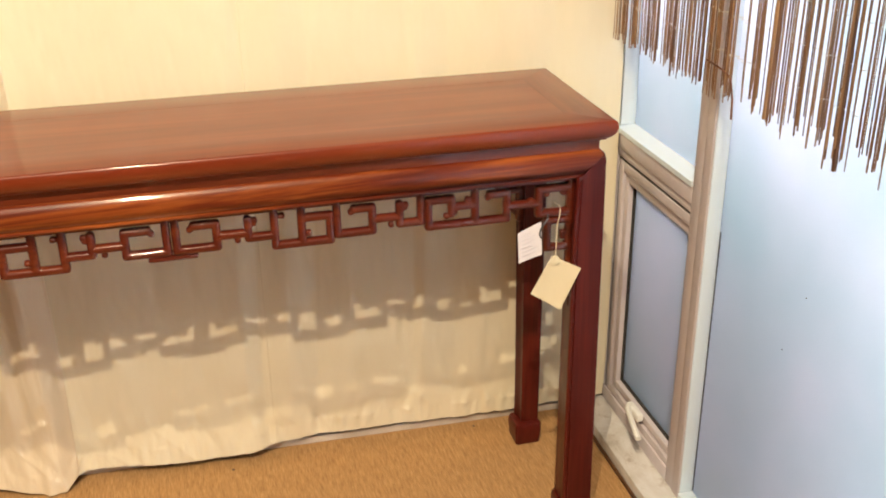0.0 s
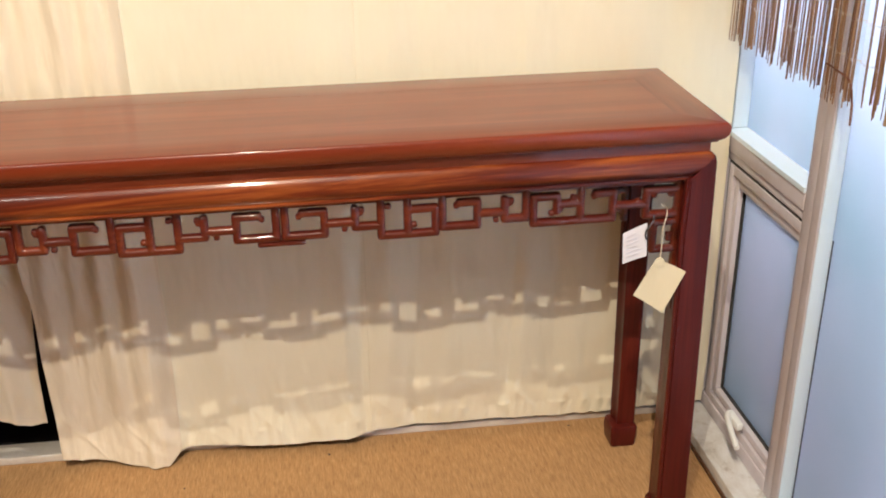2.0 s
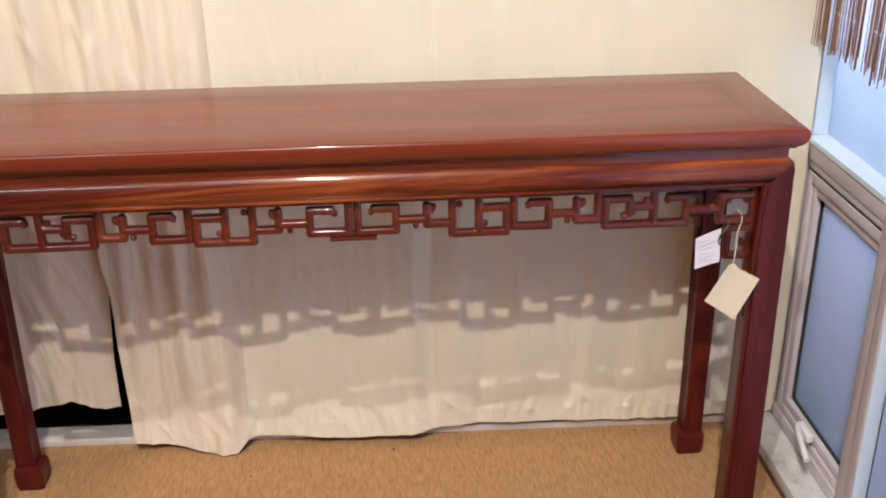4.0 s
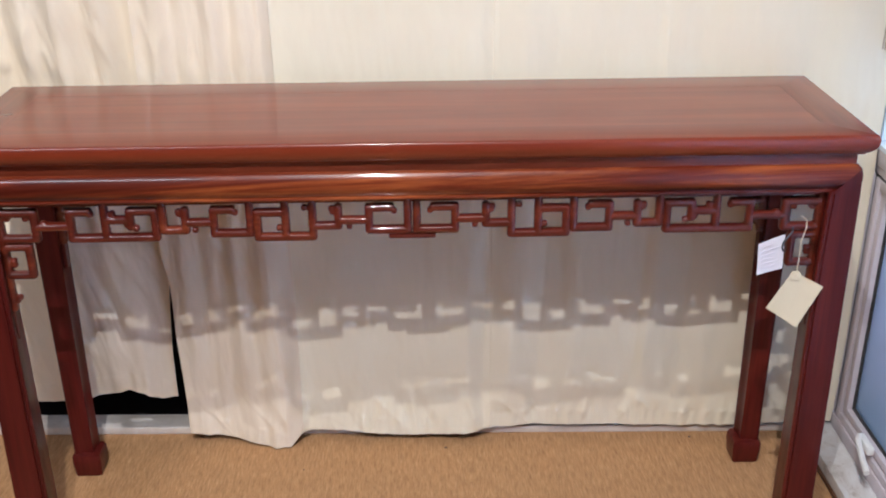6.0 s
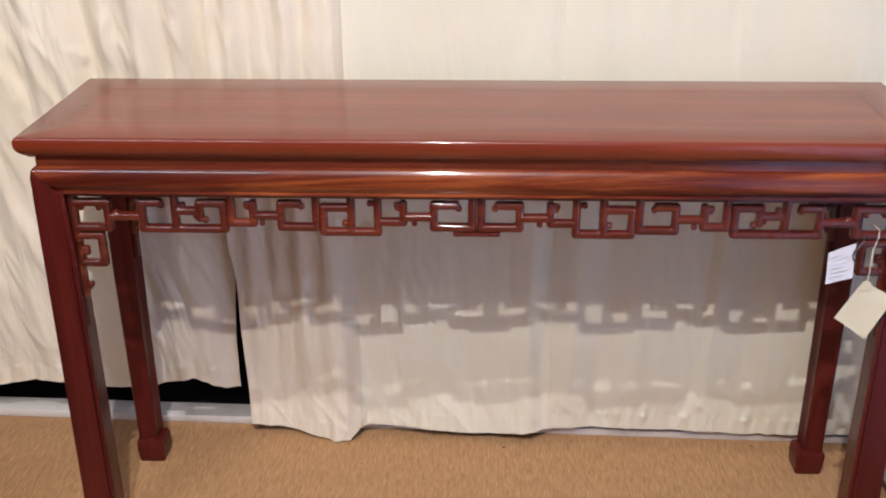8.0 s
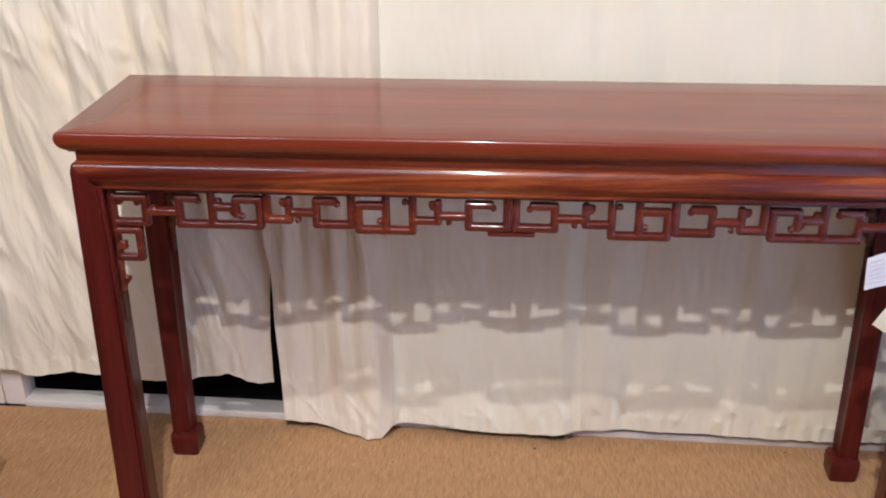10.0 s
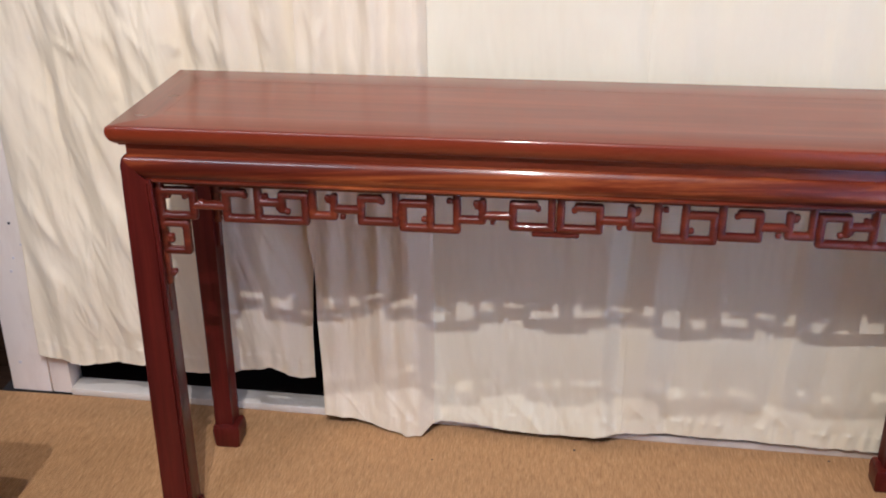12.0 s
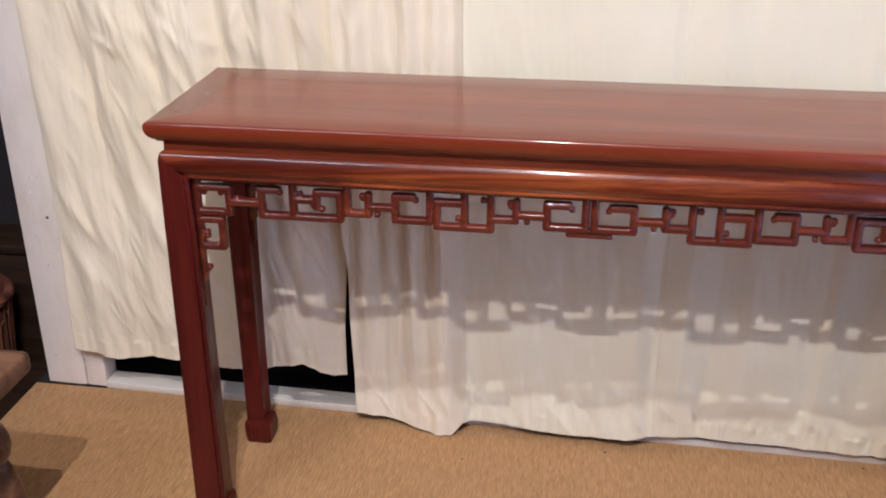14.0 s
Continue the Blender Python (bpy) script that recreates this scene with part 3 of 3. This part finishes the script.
for s in range(4):
    rail("top_rail", s, NOSING, M_TOP if s % 2 == 0 else M_ROSE_Y)
    rail("waist", s, WAIST, M_ROSE_X if s % 2 == 0 else M_ROSE_Y)
part("top_panel", boxed((-L2 + BAND + 0.0001, BAND + 0.0001, HT - 0.02), (L2 - BAND - 0.0001, DEP - BAND - 0.0001, HT - 0.0001)), M_TOP, table)

OUT = 0.011
LEG_IN = 0.062
APRON = [(0.0225, HT - 0.0552), (0.0196, HT - 0.0558), (0.0165, HT - 0.0584), (0.0138, HT - 0.0624), (0.0120, HT - 0.0675), (0.0110, HT - 0.0728), (0.0107, HT - 0.078), (0.0112, HT - 0.0835), (0.013, HT - 0.0885), (0.0165, HT - 0.093), (0.0195, HT - 0.0965), (0.0195, HT - 0.0985), (0.0175, HT - 0.0995), (0.0168, HT - 0.1015), (0.0178, HT - 0.1035), (0.021, HT - 0.1045)]
Z_SHOULDER, Z_BEAD = HT - 0.058, HT - 0.1045


def mitre(z):
    """How far from the corner the apron ends, at height z."""
    k = min(1, max(0, (Z_SHOULDER - z) / (Z_SHOULDER - Z_BEAD)))
    return OUT + (LEG_IN - OUT) * k


def along(side, dist, inset):
    """A point of a side, dist from its first corner, set in."""
    (x0, y0), (x1, y1) = CORNERS[side], CORNERS[(side + 1) % 4]
    n = math.hypot(x1 - x0, y1 - y0)
    dx, dy = (x1 - x0) / n, (y1 - y0) / n
    return x0 + dx * dist - dy * inset, y0 + dy * dist + dx * inset


for s in range(4):
    long = 2 * L2 if s % 2 == 0 else DEP
    prof = APRON + [(0.042, HT - 0.1045), (0.042, HT - 0.0552)]
    bm = bmesh.new()
    rows = []
    for e in (0, 1):
        rows.append([(*along(s, max(mitre(z), o) if e == 0 else long - max(mitre(z), o), o), z) for o, z in prof])
    skin(bm, rows, closed=True, caps=True)
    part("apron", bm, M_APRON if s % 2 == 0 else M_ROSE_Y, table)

FOOT = 0.052


def leg(i):
    sx, sy = INWARD[i]
    cx, cy = CORNERS[i]

    def at(a, b, z):
        return cx + sx * a, cy + sy * b, z

    bm = bmesh.new()
    # the shoulder that the aprons are mitred into
    rows = []
    for k, (o, z) in enumerate(APRON):
        o = min(o, OUT) if k > 5 else o
        m = max(mitre(z), o)
        rows.append([at(m, o, z), at((m + o) / 2, o, z), at(o + 0.004, o, z), at(o + 0.0012, o + 0.0012, z), at(o, o + 0.004, z), at(o, (m + o) / 2, z), at(o, m, z)])
    skin(bm, rows)
    # the shaft: square, hollowed inside, with a bead along both inner edges
    def section(o, w, z):
        b = 0.0075
        pts = [(o + 0.003, o), (o + 0.0055, o), (w - b - 0.003, o), (w - b - 0.001, o), (w - b, o + 0.003), (w - b + 0.001, o + 0.0015), (w - 0.002, o + 0.0015), (w, o + 0.004), (w, o + 0.012),
               (w - 0.004, o + 0.018), (w - 0.004, w - 0.004), (o + 0.018, w - 0.004), (o + 0.012, w), (o + 0.004, w), (o + 0.0015, w - 0.002), (o + 0.0015, w - b + 0.001), (o + 0.003, w - b), (o, w - b - 0.001), (o, w - b - 0.003), (o, o + 0.0055), (o, o + 0.003), (o + 0.0008, o + 0.0008)]
        return [at(a, b2, z) for a, b2 in pts]

    rows = []
    for k in range(13):
        f = k / 12
        z = Z_BEAD + 0.006 - f * (Z_BEAD + 0.006 - FOOT + 0.002)
        o = OUT - (0.005 * f if i < 2 else 0)
        w = LEG_IN + (0.004 * smooth01(f * 6) if i < 2 else -0.006 * smooth01(f * 1.1))
        rows.append(section(o, w, z))
    skin(bm, rows, closed=True, caps=True)
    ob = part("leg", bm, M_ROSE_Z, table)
    # the block foot
    bm = bmesh.new()
    rows = []
    for z, o, w in ((FOOT, OUT + 0.001, LEG_IN - 0.005), (FOOT - 0.001, OUT - 0.001, LEG_IN + 0.004), (FOOT - 0.006, OUT - 0.002, LEG_IN + 0.006), (FOOT * 0.62, OUT - 0.002, LEG_IN + 0.007), (FOOT * 0.3, OUT - 0.001, LEG_IN + 0.005), (0.004, OUT, LEG_IN + 0.005), (0.0, OUT + 0.002, LEG_IN + 0.003)):
        c = 0.004
        e = 0.007
        rows.append([at(a, b, z) for a, b in ((o + c, o), (o + e, o), (w - e, o), (w - c, o), (w, o + c), (w, o + e), (w, w - e), (w, w - c), (w - c, w), (w - e, w), (o + e, w), (o + c, w), (o, w - c), (o, w - e), (o, o + e), (o, o + c))])
    skin(bm, rows, closed=True, caps=True)
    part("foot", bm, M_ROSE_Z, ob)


for i in range(4):
    leg(i)

# ---- fretwork ----
ROD, THICK = 0.0140, 0.018


def rod(bm, mx, y0, a, b, w=ROD, lift=0.0):
    """A rounded bar between two points of the panel, its ends squared off past the joint."""
    (x0, z0), (x1, z1) = a, b
    h = w / 2
    if abs(x1 - x0) > abs(z1 - z0) * 3 or abs(z1 - z0) > abs(x1 - x0) * 3:
        lo = (min(mx * x0, mx * x1) - h, y0 - lift, min(z0, z1) - h)
        hi = (max(mx * x0, mx * x1) + h, y0 + THICK, max(z0, z1) + h)
        box(bm, lo, hi, 0.0058, 3)
    else:
        tube(bm, [(mx * x0, y0 + THICK / 2, z0), (mx * x1, y0 + THICK / 2, z1)], h, 8)


def curl(bm, mx, y0, p, r=0.0052):
    """A small hooked end."""
    x, z = p
    box(bm, (mx * x - r, y0 + 0.0022, z - r), (mx * x + r, y0 + THICK - 0.0022, z + r), 0.0040, 3)


TOPZ = 0.7365
# bars (and curls) of one half of the panel, from its end to the middle
SCROLLS = [
    ("corner_scroll", [((-0.684, TOPZ), (-0.684, 0.6240)), ((-0.684, 0.7210), (-0.626, 0.7210)), ((-0.626, 0.7210), (-0.626, 0.6748)), ((-0.684, 0.6748), (-0.626, 0.6748))], [(-0.671, 0.7110), (-0.640, 0.7110), (-0.668, 0.7150)]),
    ("corner_scroll", [((-0.684, 0.6600), (-0.643, 0.6600)), ((-0.643, 0.6600), (-0.643, 0.6080)), ((-0.684, 0.6080), (-0.643, 0.6080)), ((-0.684, 0.6600), (-0.684, 0.6080))], [(-0.672, 0.6340), (-0.672, 0.6270)]),
    ("corner_tail", [((-0.686, 0.6080), (-0.690, 0.5460))], [(-0.678, 0.5600), (-0.674, 0.5650)]),
    ("fret_link", [((-0.626, 0.6960), (-0.571, 0.6960))], [(-0.612, 0.7010)]),
    ("fret_scroll", [((-0.567, 0.7210), (-0.567, 0.6738)), ((-0.567, 0.7210), (-0.537, 0.7210)), ((-0.567, 0.6738), (-0.427, 0.6738)), ((-0.510, TOPZ), (-0.510, 0.6738)), ((-0.427, 0.6738), (-0.427, 0.7210)), ((-0.427, 0.7210), (-0.468, 0.7210)), ((-0.468, 0.7210), (-0.468, 0.6940)), ((-0.510, 0.7060), (-0.468, 0.7060))], [(-0.533, 0.7160), (-0.497, 0.7170), (-0.459, 0.6900), (-0.474, 0.6970)]),
    ("fret_scroll", [((-0.414, TOPZ), (-0.414, 0.6858)), ((-0.414, 0.6858), (-0.377, 0.6858)), ((-0.377, 0.6858), (-0.377, 0.7210))], [(-0.388, 0.7190), (-0.386, 0.7150)]),
    ("fret_link", [((-0.377, 0.6990), (-0.330, 0.6990))], [(-0.362, 0.6858)]),
    ("fret_scroll", [((-0.330, 0.7210), (-0.330, 0.6788)), ((-0.330, 0.7210), (-0.300, 0.7210)), ((-0.330, 0.6788), (-0.270, 0.6788)), ((-0.270, TOPZ), (-0.270, 0.6788))], [(-0.294, 0.7160)]),
    ("fret_scroll", [((-0.258, 0.7150), (-0.258, 0.6708)), ((-0.258, 0.7150), (-0.211, 0.7150)), ((-0.258, 0.6708), (-0.166, 0.6708)), ((-0.211, TOPZ), (-0.211, 0.6708)), ((-0.166, TOPZ), (-0.166, 0.6708))], [(-0.222, 0.6870), (-0.179, 0.7230)]),
    ("fret_scroll", [((-0.166, 0.6898), (-0.123, 0.6898)), ((-0.123, 0.6898), (-0.123, 0.7220))], [(-0.134, 0.7200), (-0.132, 0.7150)]),
    ("fret_link", [((-0.123, 0.6990), (-0.072, 0.6990))], [(-0.105, 0.6880)]),
    ("fret_scroll", [((-0.072, 0.7210), (-0.072, 0.6810)), ((-0.072, 0.7210), (-0.036, 0.7210)), ((-0.072, 0.6810), (-0.007, 0.6810)), ((-0.0075, TOPZ), (-0.0075, 0.6810))], [(-0.030, 0.7150)]),
]


@functools.cache
def carved_mesh(name, mx, index):
    """One scroll, its bars and curls fused into a single carved body."""
    _, bars, curls = SCROLLS[index]
    bm = bmesh.new()
    for a, b in bars:
        rod(bm, mx, 0.0, a, b)
    for p in curls:
        curl(bm, mx, 0.0, p)
    raw = bpy.data.meshes.new("raw")
    bm.to_mesh(raw)
    bm.free()
    tmp = new("raw", raw)
    mod = tmp.modifiers.new("fuse", "REMESH")
    mod.mode, mod.voxel_size = "VOXEL", 0.0013
    bpy.context.view_layer.update()
    fused = bpy.data.meshes.new_from_object(tmp.evaluated_get(bpy.context.evaluated_depsgraph_get()))
    bpy.data.objects.remove(tmp)
    bpy.data.meshes.remove(raw)
    bm = bmesh.new()
    bm.from_mesh(fused)
    bpy.data.meshes.remove(fused)
    for _ in range(2):
        bmesh.ops.smooth_vert(bm, verts=bm.verts, factor=0.5, use_axis_x=True, use_axis_y=True, use_axis_z=True)
    me = bpy.data.meshes.new(name)
    bm.to_mesh(me)
    bm.free()
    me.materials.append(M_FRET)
    for f in me.polygons:
        f.use_smooth = True
    return me


def fretwork(y0):
    bm = boxed((-L2 + LEG_IN - 0.002, y0 + 0.002, 0.7330), (L2 - LEG_IN + 0.002, y0 + THICK, 0.7418), 0.001)
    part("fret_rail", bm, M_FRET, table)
    for mx in (1, -1):
        bm = boxed((mx * (-L2 + LEG_IN - 0.006), y0 + 0.002, 0.4865), (mx * (-L2 + LEG_IN + 0.002), y0 + THICK, 0.7325), 0.001)
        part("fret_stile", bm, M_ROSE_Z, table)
        for index, (name, bars, curls) in enumerate(SCROLLS):
            ob = new(name, carved_mesh(name, mx, index))
            ob.parent = table
            ob.location = Vector((0, y0, 0)) - table.location
    bm = boxed((-0.040, y0 + 0.001, 0.6655), (0.040, y0 + THICK - 0.001, 0.6743), 0.004)
    part("fret_pendant", bm, M_FRET, table)


fretwork(0.030)
fretwork(DEP - 0.030 - THICK)


# ---- tags on the table ----
def card(name, corners, thick, material, label, category):
    """A thin stiff card from four corner points."""
    a, b, c, d = [Vector(p) for p in corners]
    n = (b - a).cross(d - a).normalized() * thick
    bm = bmesh.new()
    rows = []
    for i in range(7):
        f = i / 6
        bend = n * (3.0 * math.sin(f * math.pi))
        rows.append([a.lerp(b, f) + bend, d.lerp(c, f) + bend, d.lerp(c, f) + bend + n, a.lerp(b, f) + bend + n])
    skin(bm, rows, closed=True, caps=True)
    return solid(name, bm, material, label, category)


TAG_Y = 0.004
tag = card("price_tag", [(0.6415, TAG_Y, 0.606), (0.696, TAG_Y - 0.004, 0.577), (0.660, TAG_Y - 0.002, 0.4975), (0.6045, TAG_Y + 0.002, 0.5355)], 0.0006, M_TAG, "blank buff card swing tag tied to the fretwork", "tag")
bm = bmesh.new()
lathe(bm, [(0.0035, 0), (0.0090, 0.0001), (0.0090, 0.0012), (0.0035, 0.0013)], (0.6465, TAG_Y - 0.0015, 0.5985), 16, Matrix.Rotation(radians(90), 3, "X"))
part("eyelet", bm, M_TAG, tag)
bm = bmesh.new()
tube(bm, [(0.6465, TAG_Y - 0.003, 0.5985), (0.650, TAG_Y + 0.003, 0.6235), (0.653, 0.016, 0.6555), (0.661, 0.022, 0.6785), (0.663, 0.030, 0.6885), (0.660, 0.048, 0.6885)], 0.0009, 6)
part("string", bm, M_STRING, tag, "thin cotton string")

info = card("information_card", [(0.580, 0.012, 0.6530), (0.6205, 0.006, 0.6735), (0.6235, 0.006, 0.6105), (0.583, 0.012, 0.5950)], 0.0005, M_CARD, "white printed card hung on a dark wire hook", "card")
for k in range(6):
    f = 0.16 + 0.13 * k
    a0, a1 = Vector((0.580, 0.012, 0.6530)).lerp(Vector((0.583, 0.012, 0.5950)), f), Vector((0.6205, 0.006, 0.6735)).lerp(Vector((0.6235, 0.006, 0.6105)), f)
    p, q = a0.lerp(a1, 0.12), a0.lerp(a1, 0.55 + 0.3 * ((k * 37) % 10) / 10)
    bm = bmesh.new()
    tube(bm, [p + Vector((0, -0.0006, 0)), q + Vector((0, -0.0006, 0))], 0.0006, 4)
    part("print_bar", bm, M_INK, info)
bm = bmesh.new()
tube(bm, [(0.637, 0.020, 0.6795), (0.632, 0.006, 0.6775), (0.625, 0.002, 0.6715), (0.6185, 0.002, 0.6615), (0.617, 0.003, 0.6515), (0.620, 0.0035, 0.6435)], 0.0016, 6)
part("hook", bm, M_METAL, info, "dark wire hook")


# ---- bamboo blinds ----
def blind(y0, y1, x, label, ragged, thick, lowest, seed):
    rnd = random.Random(seed)
    ob = thing("bamboo_blind", label, "blind", (x, (y0 + y1) / 2, 2.2))
    part("head_rail", boxed((x - 0.012, y0, 2.20), (x + 0.012, y1, 2.23), 0.004), M_CANE, ob)
    meshes = []
    for k in range(10):
        bm = bmesh.new()
        r = (0.0009, 0.0010, 0.0011, 0.0012, 0.0013, 0.0015, 0.0019, 0.0024, 0.0032, 0.0042)[k]
        prof = []
        z = 0.0
        while z > -1.28:
            prof += [(r, z), (r * 0.96, z - 0.11), (r * 1.12, z - 0.115), (r * 1.12, z - 0.119)]
            z -= 0.12 + 0.05 * rnd.random()
        lathe(bm, prof + [(r * 0.9, z)], (0, 0, 0), 6)
        meshes.append((mesh_of("stick", bm, M_CANE), -z))
    y = y0
    while y < y1:
        me, long = meshes[min(9, int(abs(rnd.gauss(0, thick))))]
        bottom = lowest + 0.4 * ragged * math.sin(y * 37) + rnd.uniform(-ragged, ragged)
        s = new("stick", me)
        s.parent = ob
        s.location = (rnd.uniform(-0.006, 0.006), y - ob.location.y, bottom + long - 2.2)
        s.rotation_euler = (rnd.gauss(0, 0.006), rnd.gauss(0, 0.004), rnd.uniform(0, 6))
        y += rnd.choice((0.003, 0.0035, 0.004, 0.0045, 0.0055, 0.008))
    for k in range(5):
        z = 0.965 + 0.062 * k
        bm = bmesh.new()
        n = int((y1 - y0) / 0.006)
        tube(bm, [(x + 0.0035 * (-1) ** i, y0 + (y1 - y0) * i / n, z + 0.002 * math.sin(i * 0.9)) for i in range(n + 1)], 0.0007, 4)
        part("twine", bm, M_TWINE, ob)
    return ob


blind(0.056, 0.398, 0.910, "ragged bamboo stick blind over the small window", 0.011, 3.0, 0.891, 4)
blind(-0.90, 0.040, 0.907, "ragged bamboo stick blind over the large frosted window", 0.022, 4.0, 0.905, 5)
bm = bmesh.new()
tube(bm, [(0.899, -0.010, 0.9420), (0.897, -0.030, 0.9425), (0.896, -0.056, 0.9410), (0.896, -0.082, 0.9385), (0.896, -0.093, 0.9340), (0.896, -0.101, 0.9240), (0.896, -0.109, 0.9020), (0.896, -0.112, 0.8690)], 0.0017, 6)
solid("tie_cord", bm, M_WICKER, "brown tie cord hanging from the bamboo blind", "cord")


# ---- things in the dark side room ----
def stool():
    ob = thing("wooden_stool", "worn brown wooden stool with turned splayed legs", "stool", (-1.134, -0.21, 0))
    z0, z1 = 0.405, 0.448
    bm = boxed((-1.314, -0.32, z0), (-0.969, -0.10, z1), 0.012, 3)
    part("seat", bm, M_STOOL, ob)
    for sx in (-1, 1):
        for sy in (-1, 1):
            top = Vector((-1.1365 + sx * 0.052, -0.21 + sy * 0.075, z0 + 0.002))
            foot = Vector((-1.1365 + sx * 0.098, -0.21 + sy * 0.10, 0.0))
            axis = (top - foot)
            q = Vector((0, 0, 1)).rotation_difference(axis.normalized()).to_matrix()
            n = axis.length
            prof = [(0.013, 0.002), (0.017, 0.03), (0.023, 0.11), (0.024, 0.16), (0.018, 0.205), (0.015, 0.214), (0.026, 0.226), (0.033, 0.245), (0.034, 0.262), (0.030, 0.284), (0.018, 0.300), (0.014, 0.306), (0.020, 0.312), (0.024, 0.345), (0.020, 0.385), (0.017, n)]
            bm = bmesh.new()
            lathe(bm, prof, foot, 18, q)
            part("leg", bm, M_STOOL, ob)
    return ob


stool()


def basket():
    cx, cy, top = -1.655, 0.66, 0.105
    ob = thing("wicker_basket", "red-brown wicker basket standing in the dark side room", "basket", (cx, cy, -0.152))
    count = 34
    for k in range(count):
        a = 2 * math.pi * k / count
        c, d = math.cos(a), math.sin(a)
        bm = bmesh.new()
        tube(bm, [(cx + 0.105 * c, cy + 0.105 * d, -0.150), (cx + 0.122 * c, cy + 0.122 * d, 0.0), (cx + 0.13 * c, cy + 0.13 * d, top)], 0.0095, 6)
        part("stake", bm, M_WICKER, ob)
    for z, r in ((top + 0.006, 0.135), (0.05, 0.128), (-0.06, 0.118)):
        bm = bmesh.new()
        tube(bm, [(cx + r * math.cos(2 * math.pi * k / 32), cy + r * math.sin(2 * math.pi * k / 32), z) for k in range(33)], 0.013 if z > 0.1 else 0.006, 8)
        part("hoop", bm, M_WICKER, ob)


basket()


def chest():
    ob = thing("wooden_chest", "dark-stained wooden chest in the unlit side room", "chest", (-1.70, 0.86, -0.152))
    part("body", boxed((-1.98, 0.81, -0.151), (-1.43, 0.945, 0.175), 0.006), M_DARK, ob)
    part("lid", boxed((-2.0, 0.80, 0.1755), (-1.415, 0.945, 0.205), 0.008), M_DARK, ob)
    part("plinth", boxed((-1.99, 0.805, -0.1515), (-1.42, 0.809, -0.10)), M_DARK, ob)


chest()

# ---- ceiling fittings ----
track = thing("light_track", "white ceiling track with two spotlights", "light", (-0.180, -1.85, 3.22))
part("rail", boxed((-0.195, -2.7, 3.215), (-0.165, -1.1, 3.249), 0.003), M_WHITE, track)
for eye in SPOTS:
    d = (Vector((0.0, 0.30, 0.45)) - Vector(eye)).normalized()
    q = Vector((0, 0, -1)).rotation_difference(d).to_matrix()
    bm = bmesh.new()
    sides = 20
    rows = []
    for r, z in ((0.02, 0.13), (0.045, 0.12), (0.05, 0.01), (0.046, 0.01), (0.04, 0.08), (0.02, 0.09)):
        rows.append([q @ Vector((r * math.cos(2 * math.pi * i / sides), r * math.sin(2 * math.pi * i / sides), z)) + Vector(eye) for i in range(sides)])
    skin(bm, rows, closed=True)
    head = part("spot_head", bm, M_WHITE, track)
# Housing made up for the added fill light, never in view.
panel = thing("fill_panel", "unseen ceiling panel added for the room's fill light", "light", (-1.7, -2.6, 3.22))
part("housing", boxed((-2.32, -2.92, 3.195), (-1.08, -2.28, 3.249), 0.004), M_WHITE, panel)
